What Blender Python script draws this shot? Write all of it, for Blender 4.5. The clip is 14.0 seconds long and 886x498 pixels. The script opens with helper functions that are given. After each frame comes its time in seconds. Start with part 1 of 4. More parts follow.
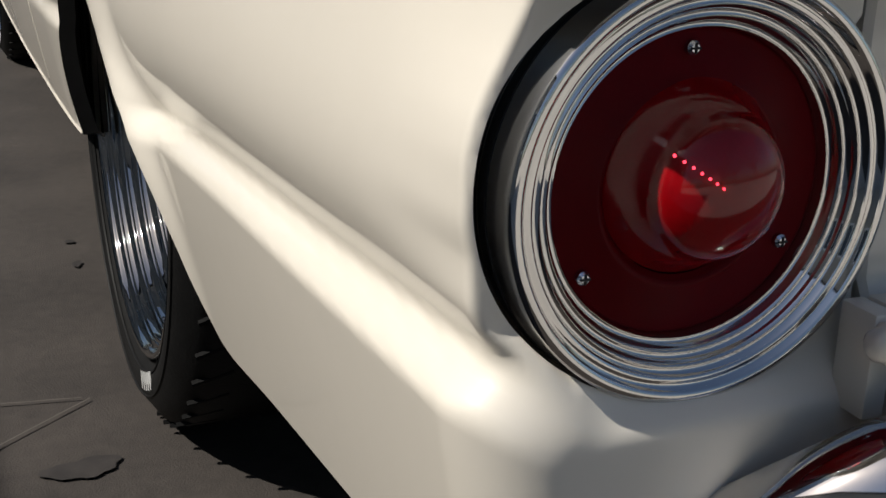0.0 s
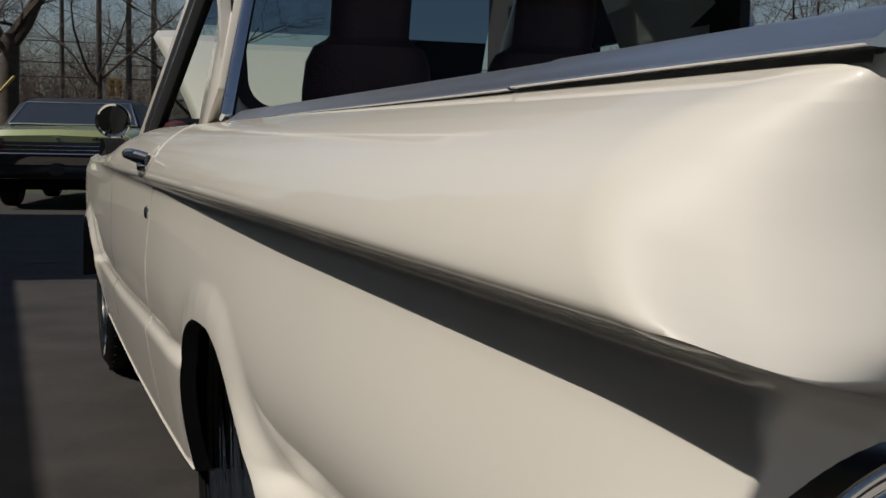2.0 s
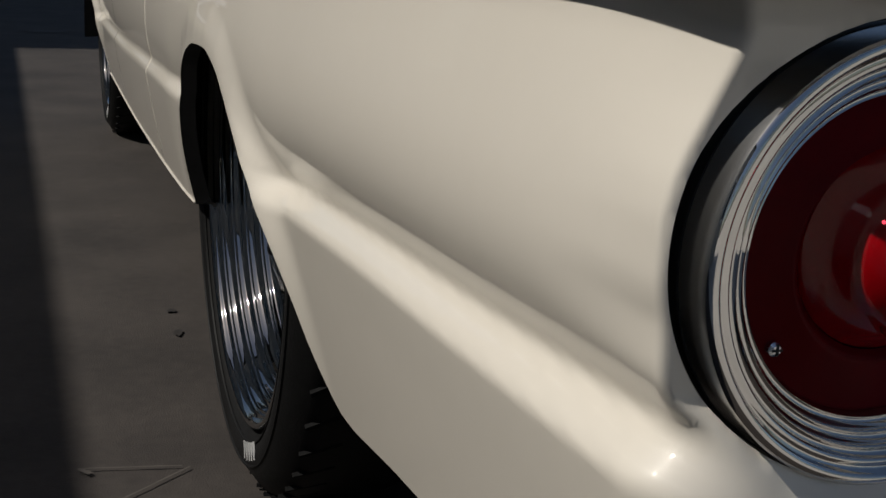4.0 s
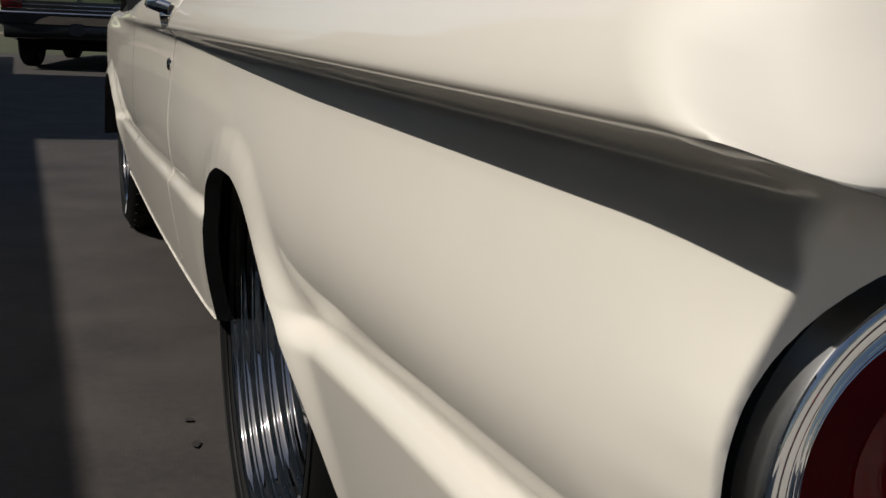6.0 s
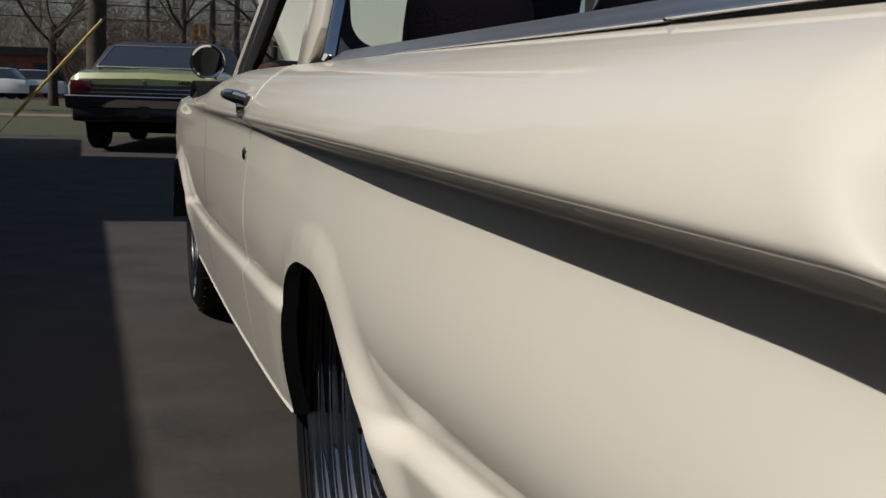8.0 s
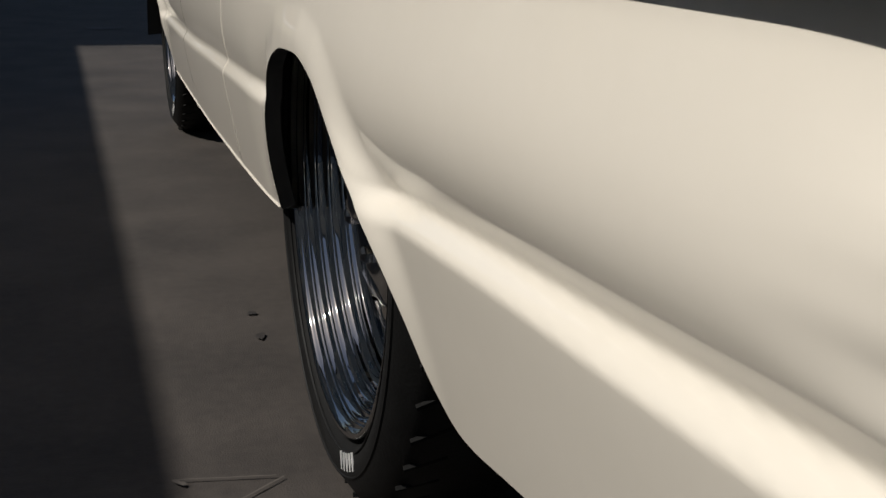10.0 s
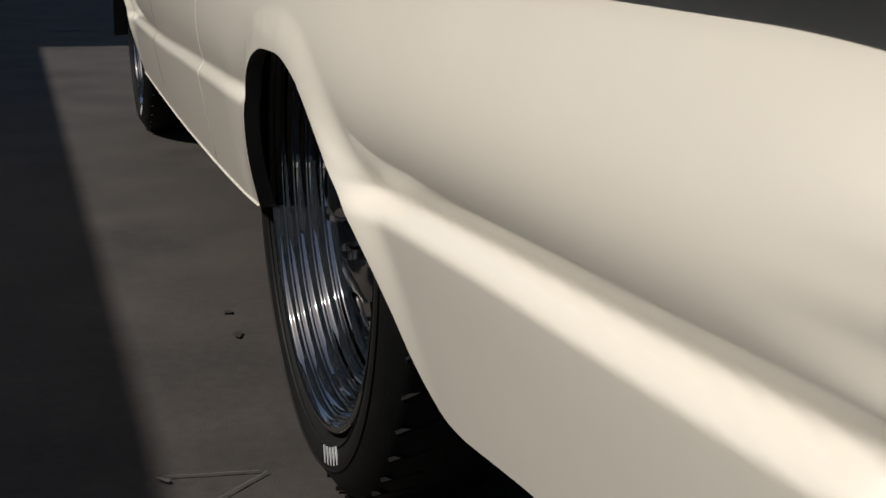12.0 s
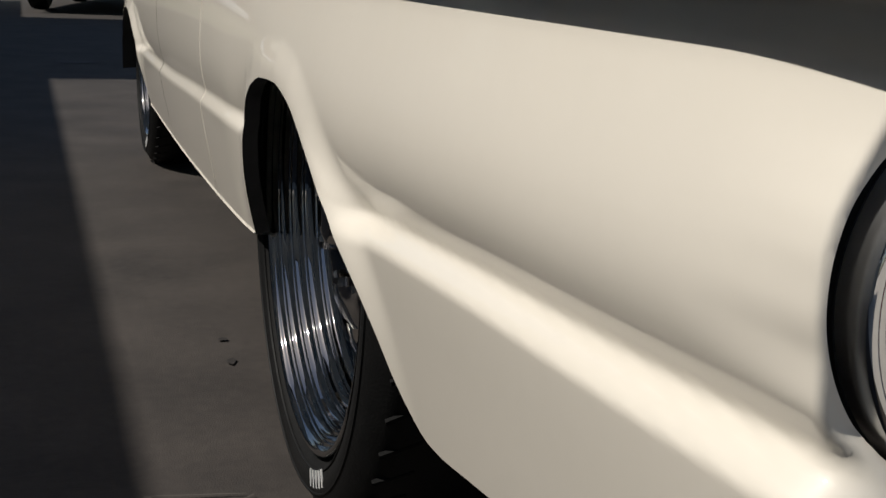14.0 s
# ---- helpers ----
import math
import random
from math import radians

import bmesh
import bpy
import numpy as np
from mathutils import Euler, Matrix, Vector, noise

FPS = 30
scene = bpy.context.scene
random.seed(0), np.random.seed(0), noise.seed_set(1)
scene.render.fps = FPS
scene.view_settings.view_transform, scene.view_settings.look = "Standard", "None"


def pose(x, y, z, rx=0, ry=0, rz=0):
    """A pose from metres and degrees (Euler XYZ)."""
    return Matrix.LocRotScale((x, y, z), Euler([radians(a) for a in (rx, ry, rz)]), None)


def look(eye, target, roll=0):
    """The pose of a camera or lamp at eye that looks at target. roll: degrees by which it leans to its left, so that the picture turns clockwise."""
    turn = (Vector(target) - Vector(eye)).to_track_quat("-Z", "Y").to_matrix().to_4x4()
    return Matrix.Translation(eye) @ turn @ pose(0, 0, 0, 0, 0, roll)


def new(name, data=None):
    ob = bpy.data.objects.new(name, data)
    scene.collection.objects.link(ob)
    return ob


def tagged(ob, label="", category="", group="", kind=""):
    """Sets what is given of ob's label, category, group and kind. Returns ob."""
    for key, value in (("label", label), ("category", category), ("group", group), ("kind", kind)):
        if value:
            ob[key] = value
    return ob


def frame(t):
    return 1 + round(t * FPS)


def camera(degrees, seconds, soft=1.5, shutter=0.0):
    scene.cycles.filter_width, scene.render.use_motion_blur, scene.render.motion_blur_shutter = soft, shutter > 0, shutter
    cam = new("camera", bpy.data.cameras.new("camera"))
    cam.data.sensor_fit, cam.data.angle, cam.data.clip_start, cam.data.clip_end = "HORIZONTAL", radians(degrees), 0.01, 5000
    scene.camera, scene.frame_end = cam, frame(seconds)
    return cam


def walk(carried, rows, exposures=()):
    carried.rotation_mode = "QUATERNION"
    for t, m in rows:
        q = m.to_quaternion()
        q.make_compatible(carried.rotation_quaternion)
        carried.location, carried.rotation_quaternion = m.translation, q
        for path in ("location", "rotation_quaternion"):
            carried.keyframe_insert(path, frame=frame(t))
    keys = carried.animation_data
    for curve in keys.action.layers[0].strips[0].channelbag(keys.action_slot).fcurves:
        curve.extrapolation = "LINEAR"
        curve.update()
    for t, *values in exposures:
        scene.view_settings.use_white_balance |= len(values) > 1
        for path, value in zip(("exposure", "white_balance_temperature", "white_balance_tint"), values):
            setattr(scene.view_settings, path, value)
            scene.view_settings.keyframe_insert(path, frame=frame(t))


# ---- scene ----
import functools

cam = camera(39.8, 14.0)
PATH = [
    (0, (-0.1516, -0.4039, 0.7343), (0.5868, 1.3467, 0.1094), 1.60),
    (0.5, (-0.1626, -0.3965, 0.7622), (0.6075, 1.3790, 0.2575), 1.96),
    (1, (-0.1748, -0.3883, 0.7809), (0.5677, 1.4414, 0.4635), 1.37),
    (1.5, (-0.1817, -0.3775, 0.7879), (0.5089, 1.4853, 0.5574), 1.10),
    (2, (-0.1918, -0.3676, 0.7967), (0.4518, 1.5190, 0.6341), 1.02),
    (2.5, (-0.1923, -0.3573, 0.7891), (0.4347, 1.5333, 0.6080), 0.83),
    (3, (-0.1941, -0.3584, 0.7686), (0.4210, 1.5243, 0.4911), 1.26),
    (3.5, (-0.1858, -0.3688, 0.7323), (0.4332, 1.4848, 0.3068), 2.11),
    (4, (-0.1856, -0.3803, 0.7187), (0.4425, 1.4543, 0.2251), 2.62),
    (4.5, (-0.1871, -0.3878, 0.7262), (0.4499, 1.4407, 0.2208), 2.85),
    (5, (-0.1886, -0.3895, 0.7424), (0.4517, 1.4452, 0.2657), 2.88),
    (5.4, (-0.1912, -0.3846, 0.7572), (0.4452, 1.4605, 0.3182), 2.70),
    (5.8, (-0.1939, -0.3718, 0.7674), (0.4302, 1.4871, 0.3725), 2.42),
    (6, (-0.1959, -0.3625, 0.7713), (0.4161, 1.5059, 0.4047), 2.52),
    (6.5, (-0.2082, -0.3528, 0.7911), (0.3772, 1.5371, 0.4986), 1.98),
    (7, (-0.2102, -0.3421, 0.7987), (0.3495, 1.5633, 0.5619), 1.38),
    (7.5, (-0.2153, -0.3293, 0.7978), (0.3247, 1.5843, 0.5819), 1.17),
    (8, (-0.2166, -0.3223, 0.7883), (0.3051, 1.5922, 0.5387), 1.65),
    (8.5, (-0.2194, -0.3126, 0.7724), (0.2958, 1.5954, 0.4657), 1.42),
    (9, (-0.2234, -0.3200, 0.7433), (0.3078, 1.5614, 0.3215), 0.55),
    (9.2, (-0.2240, -0.3234, 0.7392), (0.3108, 1.5425, 0.2573), 0.66),
    (9.7, (-0.2259, -0.3266, 0.7302), (0.3167, 1.5258, 0.2043), 0.64),
    (10.2, (-0.2225, -0.3218, 0.7348), (0.3221, 1.5338, 0.2227), 1.01),
    (10.7, (-0.2211, -0.3158, 0.7441), (0.3285, 1.5474, 0.2677), 1.27),
    (11.1, (-0.2249, -0.3135, 0.7485), (0.3337, 1.5515, 0.2909), 1.44),
    (11.5, (-0.2358, -0.3170, 0.7458), (0.3409, 1.5398, 0.2771), 1.43),
    (12, (-0.2523, -0.3450, 0.7349), (0.3487, 1.4900, 0.2141), 0.74),
    (12.5, (-0.2718, -0.3747, 0.7449), (0.3475, 1.4357, 0.1629), 2.98),
    (13, (-0.2814, -0.3809, 0.7630), (0.3470, 1.4243, 0.1745), 3.70),
    (13.5, (-0.2744, -0.3770, 0.7605), (0.3311, 1.4732, 0.3021), 3.49),
    (14, (-0.2447, -0.3815, 0.7258), (0.3538, 1.4722, 0.2725), 2.13),
]
EXPOSURES = [(0, 0.42), (0.5, 0.44), (1, 0.23), (1.5, -0.06), (2, -0.22), (2.5, -0.22), (3, -0.14), (3.5, -0.26), (6, 0.06), (7, -0.08), (8, -0.08), (9, 0.03), (11.5, 0.15), (12, 0.10), (12.5, 0.17), (13, 0.27), (14, 0.17)]
walk(cam, [(t, look(eye, target, roll)) for t, eye, target, roll in PATH], EXPOSURES)

# ---------------------------------------------------------------- light
SUN_AZ, SUN_EL = 84.0, 50.0      # degrees to the left of the car's heading, and up
world = bpy.data.worlds.new("sky")
scene.world = world
world.use_nodes = True
wn = world.node_tree.nodes
sky = wn.new("ShaderNodeTexSky")
sky.sky_type, sky.sun_disc = "NISHITA", False
sun_dir = Vector((-math.sin(radians(SUN_AZ)) * math.cos(radians(SUN_EL)), math.cos(radians(SUN_AZ)) * math.cos(radians(SUN_EL)), math.sin(radians(SUN_EL))))
sky.dust_density, sky.ozone_density = 1.5, 1.5
sky.sun_elevation, sky.sun_rotation = radians(SUN_EL), math.atan2(sun_dir.x, sun_dir.y)
world.node_tree.links.new(sky.outputs[0], wn["Background"].inputs[0])
wn["Background"].inputs[1].default_value = 0.062
sun = new("sun", bpy.data.lights.new("sun", "SUN"))
sun.data.energy, sun.data.angle, sun.data.color = 4.5, radians(0.53), (1.0, 0.95, 0.875)
sun.matrix_world = look(sun_dir * 50, (0, 0, 0))
scene.view_settings.exposure = 0.0


# ---------------------------------------------------------------- materials
def mat(name, color, rough=0.5, metal=0.0, coat=0.0, vary=0.0, scale=8.0, bump=0.0, bscale=60.0, spec=0.5, color2=None, trans=0.0, detail=6.0, ior=1.45):
    m = bpy.data.materials.new(name)
    m.use_nodes = True
    nt = m.node_tree
    b = nt.nodes["Principled BSDF"]
    b.inputs["Base Color"].default_value = (*color, 1)
    b.inputs["Roughness"].default_value = rough
    b.inputs["Metallic"].default_value = metal
    b.inputs["Coat Weight"].default_value = coat
    b.inputs["Coat Roughness"].default_value = 0.03
    b.inputs["Specular IOR Level"].default_value = spec
    b.inputs["IOR"].default_value = ior
    b.inputs["Transmission Weight"].default_value = trans
    if vary or color2 or bump:
        tc = nt.nodes.new("ShaderNodeTexCoord")
    if vary or color2:
        n1 = nt.nodes.new("ShaderNodeTexNoise")
        n1.inputs["Scale"].default_value, n1.inputs["Detail"].default_value = scale, detail
        nt.links.new(tc.outputs["Object"], n1.inputs["Vector"])
        n2 = nt.nodes.new("ShaderNodeTexNoise")
        n2.inputs["Scale"].default_value, n2.inputs["Detail"].default_value = scale * 14, 4
        nt.links.new(tc.outputs["Object"], n2.inputs["Vector"])
        add = nt.nodes.new("ShaderNodeMath")
        add.operation = "MULTIPLY_ADD"
        add.inputs[1].default_value = 0.5
        nt.links.new(n2.outputs["Fac"], add.inputs[0])
        nt.links.new(n1.outputs["Fac"], add.inputs[2])
        ramp = nt.nodes.new("ShaderNodeValToRGB")
        ramp.color_ramp.elements[0].position, ramp.color_ramp.elements[1].position = 0.45, 1.0
        c2 = color2 or tuple(min(1, c * (1 + vary)) for c in color)
        c1 = color if color2 else tuple(c * (1 - vary) for c in color)
        ramp.color_ramp.elements[0].color, ramp.color_ramp.elements[1].color = (*c1, 1), (*c2, 1)
        nt.links.new(add.outputs[0], ramp.inputs["Fac"])
        nt.links.new(ramp.outputs["Color"], b.inputs["Base Color"])
    if bump:
        n3 = nt.nodes.new("ShaderNodeTexNoise")
        n3.inputs["Scale"].default_value, n3.inputs["Detail"].default_value = bscale, 8
        nt.links.new(tc.outputs["Object"], n3.inputs["Vector"])
        bp = nt.nodes.new("ShaderNodeBump")
        bp.inputs["Strength"].default_value, bp.inputs["Distance"].default_value = bump, 0.01
        nt.links.new(n3.outputs["Fac"], bp.inputs["Height"])
        nt.links.new(bp.outputs["Normal"], b.inputs["Normal"])
    return m


CREAM = mat("cream_paint", (0.62, 0.58, 0.508), 0.45, coat=0.8, vary=0.015, scale=3.0, spec=0.3)
CHROME = mat("chrome", (0.60, 0.585, 0.57), 0.05, 1.0, vary=0.05, scale=20)
CHROME_DULL = mat("brushed_chrome", (0.62, 0.63, 0.66), 0.22, 1.0, vary=0.08, scale=30)
WHEEL_CHROME = mat("dark_wheel_chrome", (0.36, 0.355, 0.35), 0.03, 1.0, vary=0.06, scale=25)
BAND_CHROME = mat("satin_band_chrome", (0.55, 0.545, 0.54), 0.27, 1.0, vary=0.05, scale=30)
RAIL_CHROME = mat("dulled_rail_chrome", (0.74, 0.75, 0.77), 0.28, 1.0, vary=0.06, scale=25)
RUBBER = mat("black_rubber", (0.012, 0.012, 0.012), 0.55, vary=0.3, scale=40, spec=0.3)
TYRE = mat("tyre_rubber", (0.006, 0.006, 0.006), 0.6, vary=0.3, scale=30, bump=0.1, bscale=300, spec=0.18)
WHITE_LETTER = mat("raised_white_letter", (0.6, 0.6, 0.58), 0.6, vary=0.15, scale=120)
BLACK = mat("undercoating", (0.008, 0.008, 0.008), 0.85, vary=0.3, scale=20, spec=0.1)
RED_RING = mat("red_lens_ring", (0.085, 0.001, 0.003), 0.38, coat=0.0, spec=0.08, vary=0.1, scale=60)
RED_LENS = mat("red_lens", (0.20, 0.001, 0.003), 0.12, coat=0.35, spec=0.3, vary=0.1, scale=40)
MAROON = mat("maroon_vinyl", (0.05, 0.010, 0.014), 0.5, vary=0.2, scale=30, bump=0.15, bscale=200)
DARK_TRIM = mat("dark_headliner", (0.012, 0.011, 0.012), 0.8, vary=0.2, scale=30)
ASPHALT = mat("asphalt", (0.0150, 0.0122, 0.0105), 0.85, vary=0.0, color2=(0.041, 0.034, 0.029), scale=3.4, bump=0.2, bscale=300)
GRASS = mat("dry_grass", (0.018, 0.024, 0.009), 0.9, color2=(0.055, 0.055, 0.022), scale=3.0, bump=0.5, bscale=60)
DIRT = mat("bare_dirt", (0.10, 0.075, 0.055), 0.9, color2=(0.16, 0.12, 0.09), scale=2.0, bump=0.4)
BARK = mat("bark", (0.035, 0.026, 0.02), 0.9, color2=(0.08, 0.06, 0.045), scale=6.0, bump=0.7, bscale=30)
GREEN_PAINT = mat("pale_green_paint", (0.30, 0.335, 0.155), 0.35, coat=1.0, vary=0.03)
VINYL = mat("black_vinyl_roof", (0.012, 0.012, 0.014), 0.5, vary=0.2, bump=0.2, bscale=200)
CARBLACK = mat("black_panel", (0.008, 0.008, 0.008), 0.35, coat=0.4, vary=0.1)
TAIL_RED = mat("dark_red_tail_lamp", (0.12, 0.01, 0.008), 0.2, coat=1.0, vary=0.1)
POLE_WOOD = mat("weathered_pole_wood", (0.05, 0.042, 0.036), 0.9, color2=(0.09, 0.075, 0.06), scale=5, bump=0.4)
BOUNCE_CONCRETE = mat("pale_bounce_concrete", (0.32, 0.305, 0.28), 0.85, color2=(0.43, 0.41, 0.375), scale=1.2, bump=0.3, bscale=120)
STAIN = mat("oil_stain", (0.0185, 0.0155, 0.0140), 0.75, vary=0.5, scale=30)
SCUFF = mat("pale_scuff", (0.062, 0.054, 0.047), 0.8, vary=0.2, scale=30)
YELLOW = mat("yellow_guard_plastic", (0.42, 0.30, 0.07), 0.5, vary=0.1)
ORANGE = mat("amber_signal_housing", (0.95, 0.50, 0.10), 0.5, vary=0.1)
BRICK_RED = mat("red_brick_far", (0.22, 0.07, 0.05), 0.8, color2=(0.28, 0.10, 0.07), scale=3)
WHITE_PAINT = mat("white_car_paint", (0.75, 0.75, 0.74), 0.35, coat=0.8, vary=0.02)

# Emission stands in for the small red glints of the lens.
RED_GLINT = mat("glowing_red_glint", (0.9, 0.05, 0.08), 0.3)
RED_GLINT.node_tree.nodes["Principled BSDF"].inputs["Emission Color"].default_value = (1.0, 0.04, 0.07, 1)
RED_GLINT.node_tree.nodes["Principled BSDF"].inputs["Emission Strength"].default_value = 2.5


def glass(name, tint, rough=0.0):
    m = mat(name, tint, rough, trans=1.0, ior=1.02, spec=0.5, coat=0.45)
    return m


GLASS = glass("tinted_glass", (0.62, 0.72, 0.66))
TINT = glass("blue_tint_glass", (0.05, 0.08, 0.14))
DARKGLASS = mat("dark_car_glass", (0.02, 0.025, 0.03), 0.05, coat=1.0, vary=0.1, spec=0.6)


# ---------------------------------------------------------------- mesh helpers
def finish(bm, smooth=True, angle=35.0, face=None):
    bmesh.ops.recalc_face_normals(bm, faces=bm.faces)
    if face is not None and sum(f.normal.dot(Vector(face)) * f.calc_area() for f in bm.faces) < 0:
        bmesh.ops.reverse_faces(bm, faces=bm.faces)
    if smooth:
        for f in bm.faces:
            f.smooth = True
        for e in bm.edges:
            if len(e.link_faces) == 2 and e.calc_face_angle(0) > radians(angle):
                e.smooth = False


def part(name, bm, material, parent=None, label="", smooth=True, angle=35.0, at=None, face=None):
    finish(bm, smooth, angle, face)
    me = bpy.data.meshes.new(name)
    bm.to_mesh(me)
    bm.free()
    me.materials.append(material)
    ob = new(name, me)
    if at is not None:
        ob.matrix_basis = at
    if parent is not None:
        ob.parent = parent
    if label:
        ob["label"] = label
    return ob


def thing(name, label, category, x=0, y=0, z=0, group="", kind=""):
    return tagged(new(name), label, category, group, kind), Matrix.Translation((x, y, z))


def box(bm, x0, y0, z0, x1, y1, z1, bev=0.0, seg=2):
    r = bmesh.ops.create_cube(bm, size=1.0)
    vs = r["verts"]
    for v in vs:
        v.co = Vector((x0 if v.co.x < 0 else x1, y0 if v.co.y < 0 else y1, z0 if v.co.z < 0 else z1))
    if bev:
        es = list({e for v in vs for e in v.link_edges})
        bmesh.ops.bevel(bm, geom=es, offset=bev, segments=seg, affect="EDGES", profile=0.5)
    return bm


def lathe(bm, prof, seg=48, axis="x", origin=(0, 0, 0), start=0.0, sweep=360.0):
    """Turn (radius, along) pairs about an axis through origin."""
    o = Vector(origin)
    full = abs(sweep - 360) < 1e-6
    n = seg if full else seg + 1
    rings = []
    for r, a in prof:
        ring = []
        for i in range(n):
            t = radians(start + sweep * i / seg)
            c, s = r * math.cos(t), r * math.sin(t)
            p = {"x": (a, c, s), "y": (c, a, s), "z": (c, s, a)}[axis]
            ring.append(bm.verts.new(o + Vector(p)))
        rings.append(ring)
    for a, b in zip(rings, rings[1:]):
        for i in range(seg):
            j = (i + 1) % n
            try:
                bm.faces.new((a[i], a[j], b[j], b[i]))
            except ValueError:
                pass
    return bm


def tube(bm, pts, radii, seg=10, cap=True):
    """A round bar along points."""
    pts = [Vector(p) for p in pts]
    if not hasattr(radii, "__len__"):
        radii = [radii] * len(pts)
    rings = []
    side = None
    for i, p in enumerate(pts):
        d = (pts[min(i + 1, len(pts) - 1)] - pts[max(i - 1, 0)]).normalized()
        if side is None:
            side = d.orthogonal().normalized()
        side = (side - d * side.dot(d)).normalized()
        up = d.cross(side)
        rings.append([bm.verts.new(p + radii[i] * (math.cos(2 * math.pi * k / seg) * side + math.sin(2 * math.pi * k / seg) * up)) for k in range(seg)])
    for a, b in zip(rings, rings[1:]):
        for k in range(seg):
            bm.faces.new((a[k], a[(k + 1) % seg], b[(k + 1) % seg], b[k]))
    if cap:
        bm.faces.new(rings[0][::-1])
        bm.faces.new(rings[-1])
    return bm


def sheet(bm, rows, weld=1e-5):
    """Faces over rows of points of equal length."""
    vs = [[bm.verts.new(p) for p in row] for row in rows]
    for a, b in zip(vs, vs[1:]):
        for i in range(len(a) - 1):
            bm.faces.new((a[i], a[i + 1], b[i + 1], b[i]))
    bmesh.ops.remove_doubles(bm, verts=bm.verts, dist=weld)
    bmesh.ops.dissolve_degenerate(bm, edges=bm.edges, dist=weld)
    return bm


def prism(bm, outline, a0, a1, axis="x"):
    """A polygon in the plane across axis, given thickness from a0 to a1."""
    def pt(p, a):
        return {"x": (a, p[0], p[1]), "y": (p[0], a, p[1]), "z": (p[0], p[1], a)}[axis]
    lo, hi = [bm.verts.new(pt(p, a0)) for p in outline], [bm.verts.new(pt(p, a1)) for p in outline]
    bm.faces.new(lo)
    bm.faces.new(hi[::-1])
    n = len(outline)
    for i in range(n):
        bm.faces.new((lo[i], lo[(i + 1) % n], hi[(i + 1) % n], hi[i]))
    return bm


def smooth01(a, b, v):
    t = min(1.0, max(0.0, (v - a) / (b - a)))
    return t * t * (3 - 2 * t)


def interp(v, pairs):
    return float(np.interp(v, [p[0] for p in pairs], [p[1] for p in pairs]))


def spline(v, pairs):
    """A smooth curve through pairs in rising order."""
    xs, ys = [p[0] for p in pairs], [p[1] for p in pairs]
    if v <= xs[0]:
        return ys[0]
    if v >= xs[-1]:
        return ys[-1]
    i = int(np.searchsorted(xs, v)) - 1
    i = max(0, min(len(xs) - 2, i))
    sec = [(ys[k + 1] - ys[k]) / (xs[k + 1] - xs[k]) for k in range(len(xs) - 1)]

    def slope(k):
        if k == 0 or k == len(xs) - 1:
            return sec[0] if k == 0 else sec[-1]
        return 0.0 if sec[k - 1] * sec[k] <= 0 else 2 * sec[k - 1] * sec[k] / (sec[k - 1] + sec[k])
    h = xs[i + 1] - xs[i]
    t = (v - xs[i]) / h
    return (1 + 2 * t) * (1 - t) ** 2 * ys[i] + t * (1 - t) ** 2 * h * slope(i) + t * t * (3 - 2 * t) * ys[i + 1] + t * t * (t - 1) * h * slope(i + 1)


# ---------------------------------------------------------------- ground
bm = bmesh.new()
sheet(bm, [[(x, y, 0) for x in (-600, -60, -12, 12, 60, 600)] for y in (-300, -30, 30, 120, 900)])
tagged(part("ground", bm, ASPHALT), "worn brown-grey asphalt of the parking lot", "ground", kind="structure")
# Unseen pale slab, added to bounce sunlight onto the pickup's back.
bm = bmesh.new()
sheet(bm, [[(x, y, 0.006) for x in (-14, -2.6, 4, 12, 30)] for y in (-40, -12, -4, -1.0)])
tagged(part("bounce_apron", bm, BOUNCE_CONCRETE), "unseen pale concrete apron behind the pickup, added to bounce light", "pavement", kind="structure")


def blot(name, x, y, rx, ry, material, label, seed):
    """A flat stain with an uneven outline."""
    rng = random.Random(seed)
    bm = bmesh.new()
    n = 28
    ph = [rng.uniform(0, 6.28) for k in range(4)]
    ring = []
    for k in range(n):
        t = 2 * math.pi * k / n
        w = 1 + 0.16 * math.sin(2 * t + ph[0]) + 0.12 * math.sin(3 * t + ph[1]) + 0.08 * math.sin(7 * t + ph[2])
        ring.append(bm.verts.new((x + rx * w * math.cos(t), y + ry * w * math.sin(t), 0.004)))
    bm.faces.new(ring)
    return tagged(part(name, bm, material, smooth=False), label, "stain", kind="structure")


blot("oil_stain", -0.032, 0.988, 0.042, 0.028, STAIN, "dark oil stain on the asphalt", 1)
blot("oil_stain", 0.050, 1.767, 0.009, 0.016, STAIN, "small dark spot on the asphalt", 2)
blot("oil_stain", 0.052, 1.903, 0.008, 0.012, STAIN, "small dark spot on the asphalt", 3)
blot("oil_stain", -0.088, 8.16, 0.11, 0.10, STAIN, "dark spot on the asphalt", 4)
for k, (x0, y0, x1, y1, w) in enumerate(((-0.145, 1.209, -0.01, 1.190, 0.0020), (-0.192, 1.016, -0.118, 1.085, 0.0022), (-0.118, 1.085, 0.0, 1.185, 0.0016), (-0.145, 1.209, -0.13, 1.19, 0.006))):
    bm = bmesh.new()
    d = Vector((y0 - y1, x1 - x0, 0)).normalized() * w
    pts = [Vector((x0, y0, 0.005)).lerp(Vector((x1, y1, 0.005)), t) for t in np.linspace(0, 1, 9)]
    sheet(bm, [[p - d * (0.4 + 0.6 * abs(math.sin(3.1 * q + k))), p + d * (0.3 + 0.7 * abs(math.sin(2.3 * q)))] for q, p in enumerate(pts)])
    tagged(part("scuff_mark", bm, SCUFF, smooth=False), "pale scratched line on the asphalt", "scuff", kind="structure")

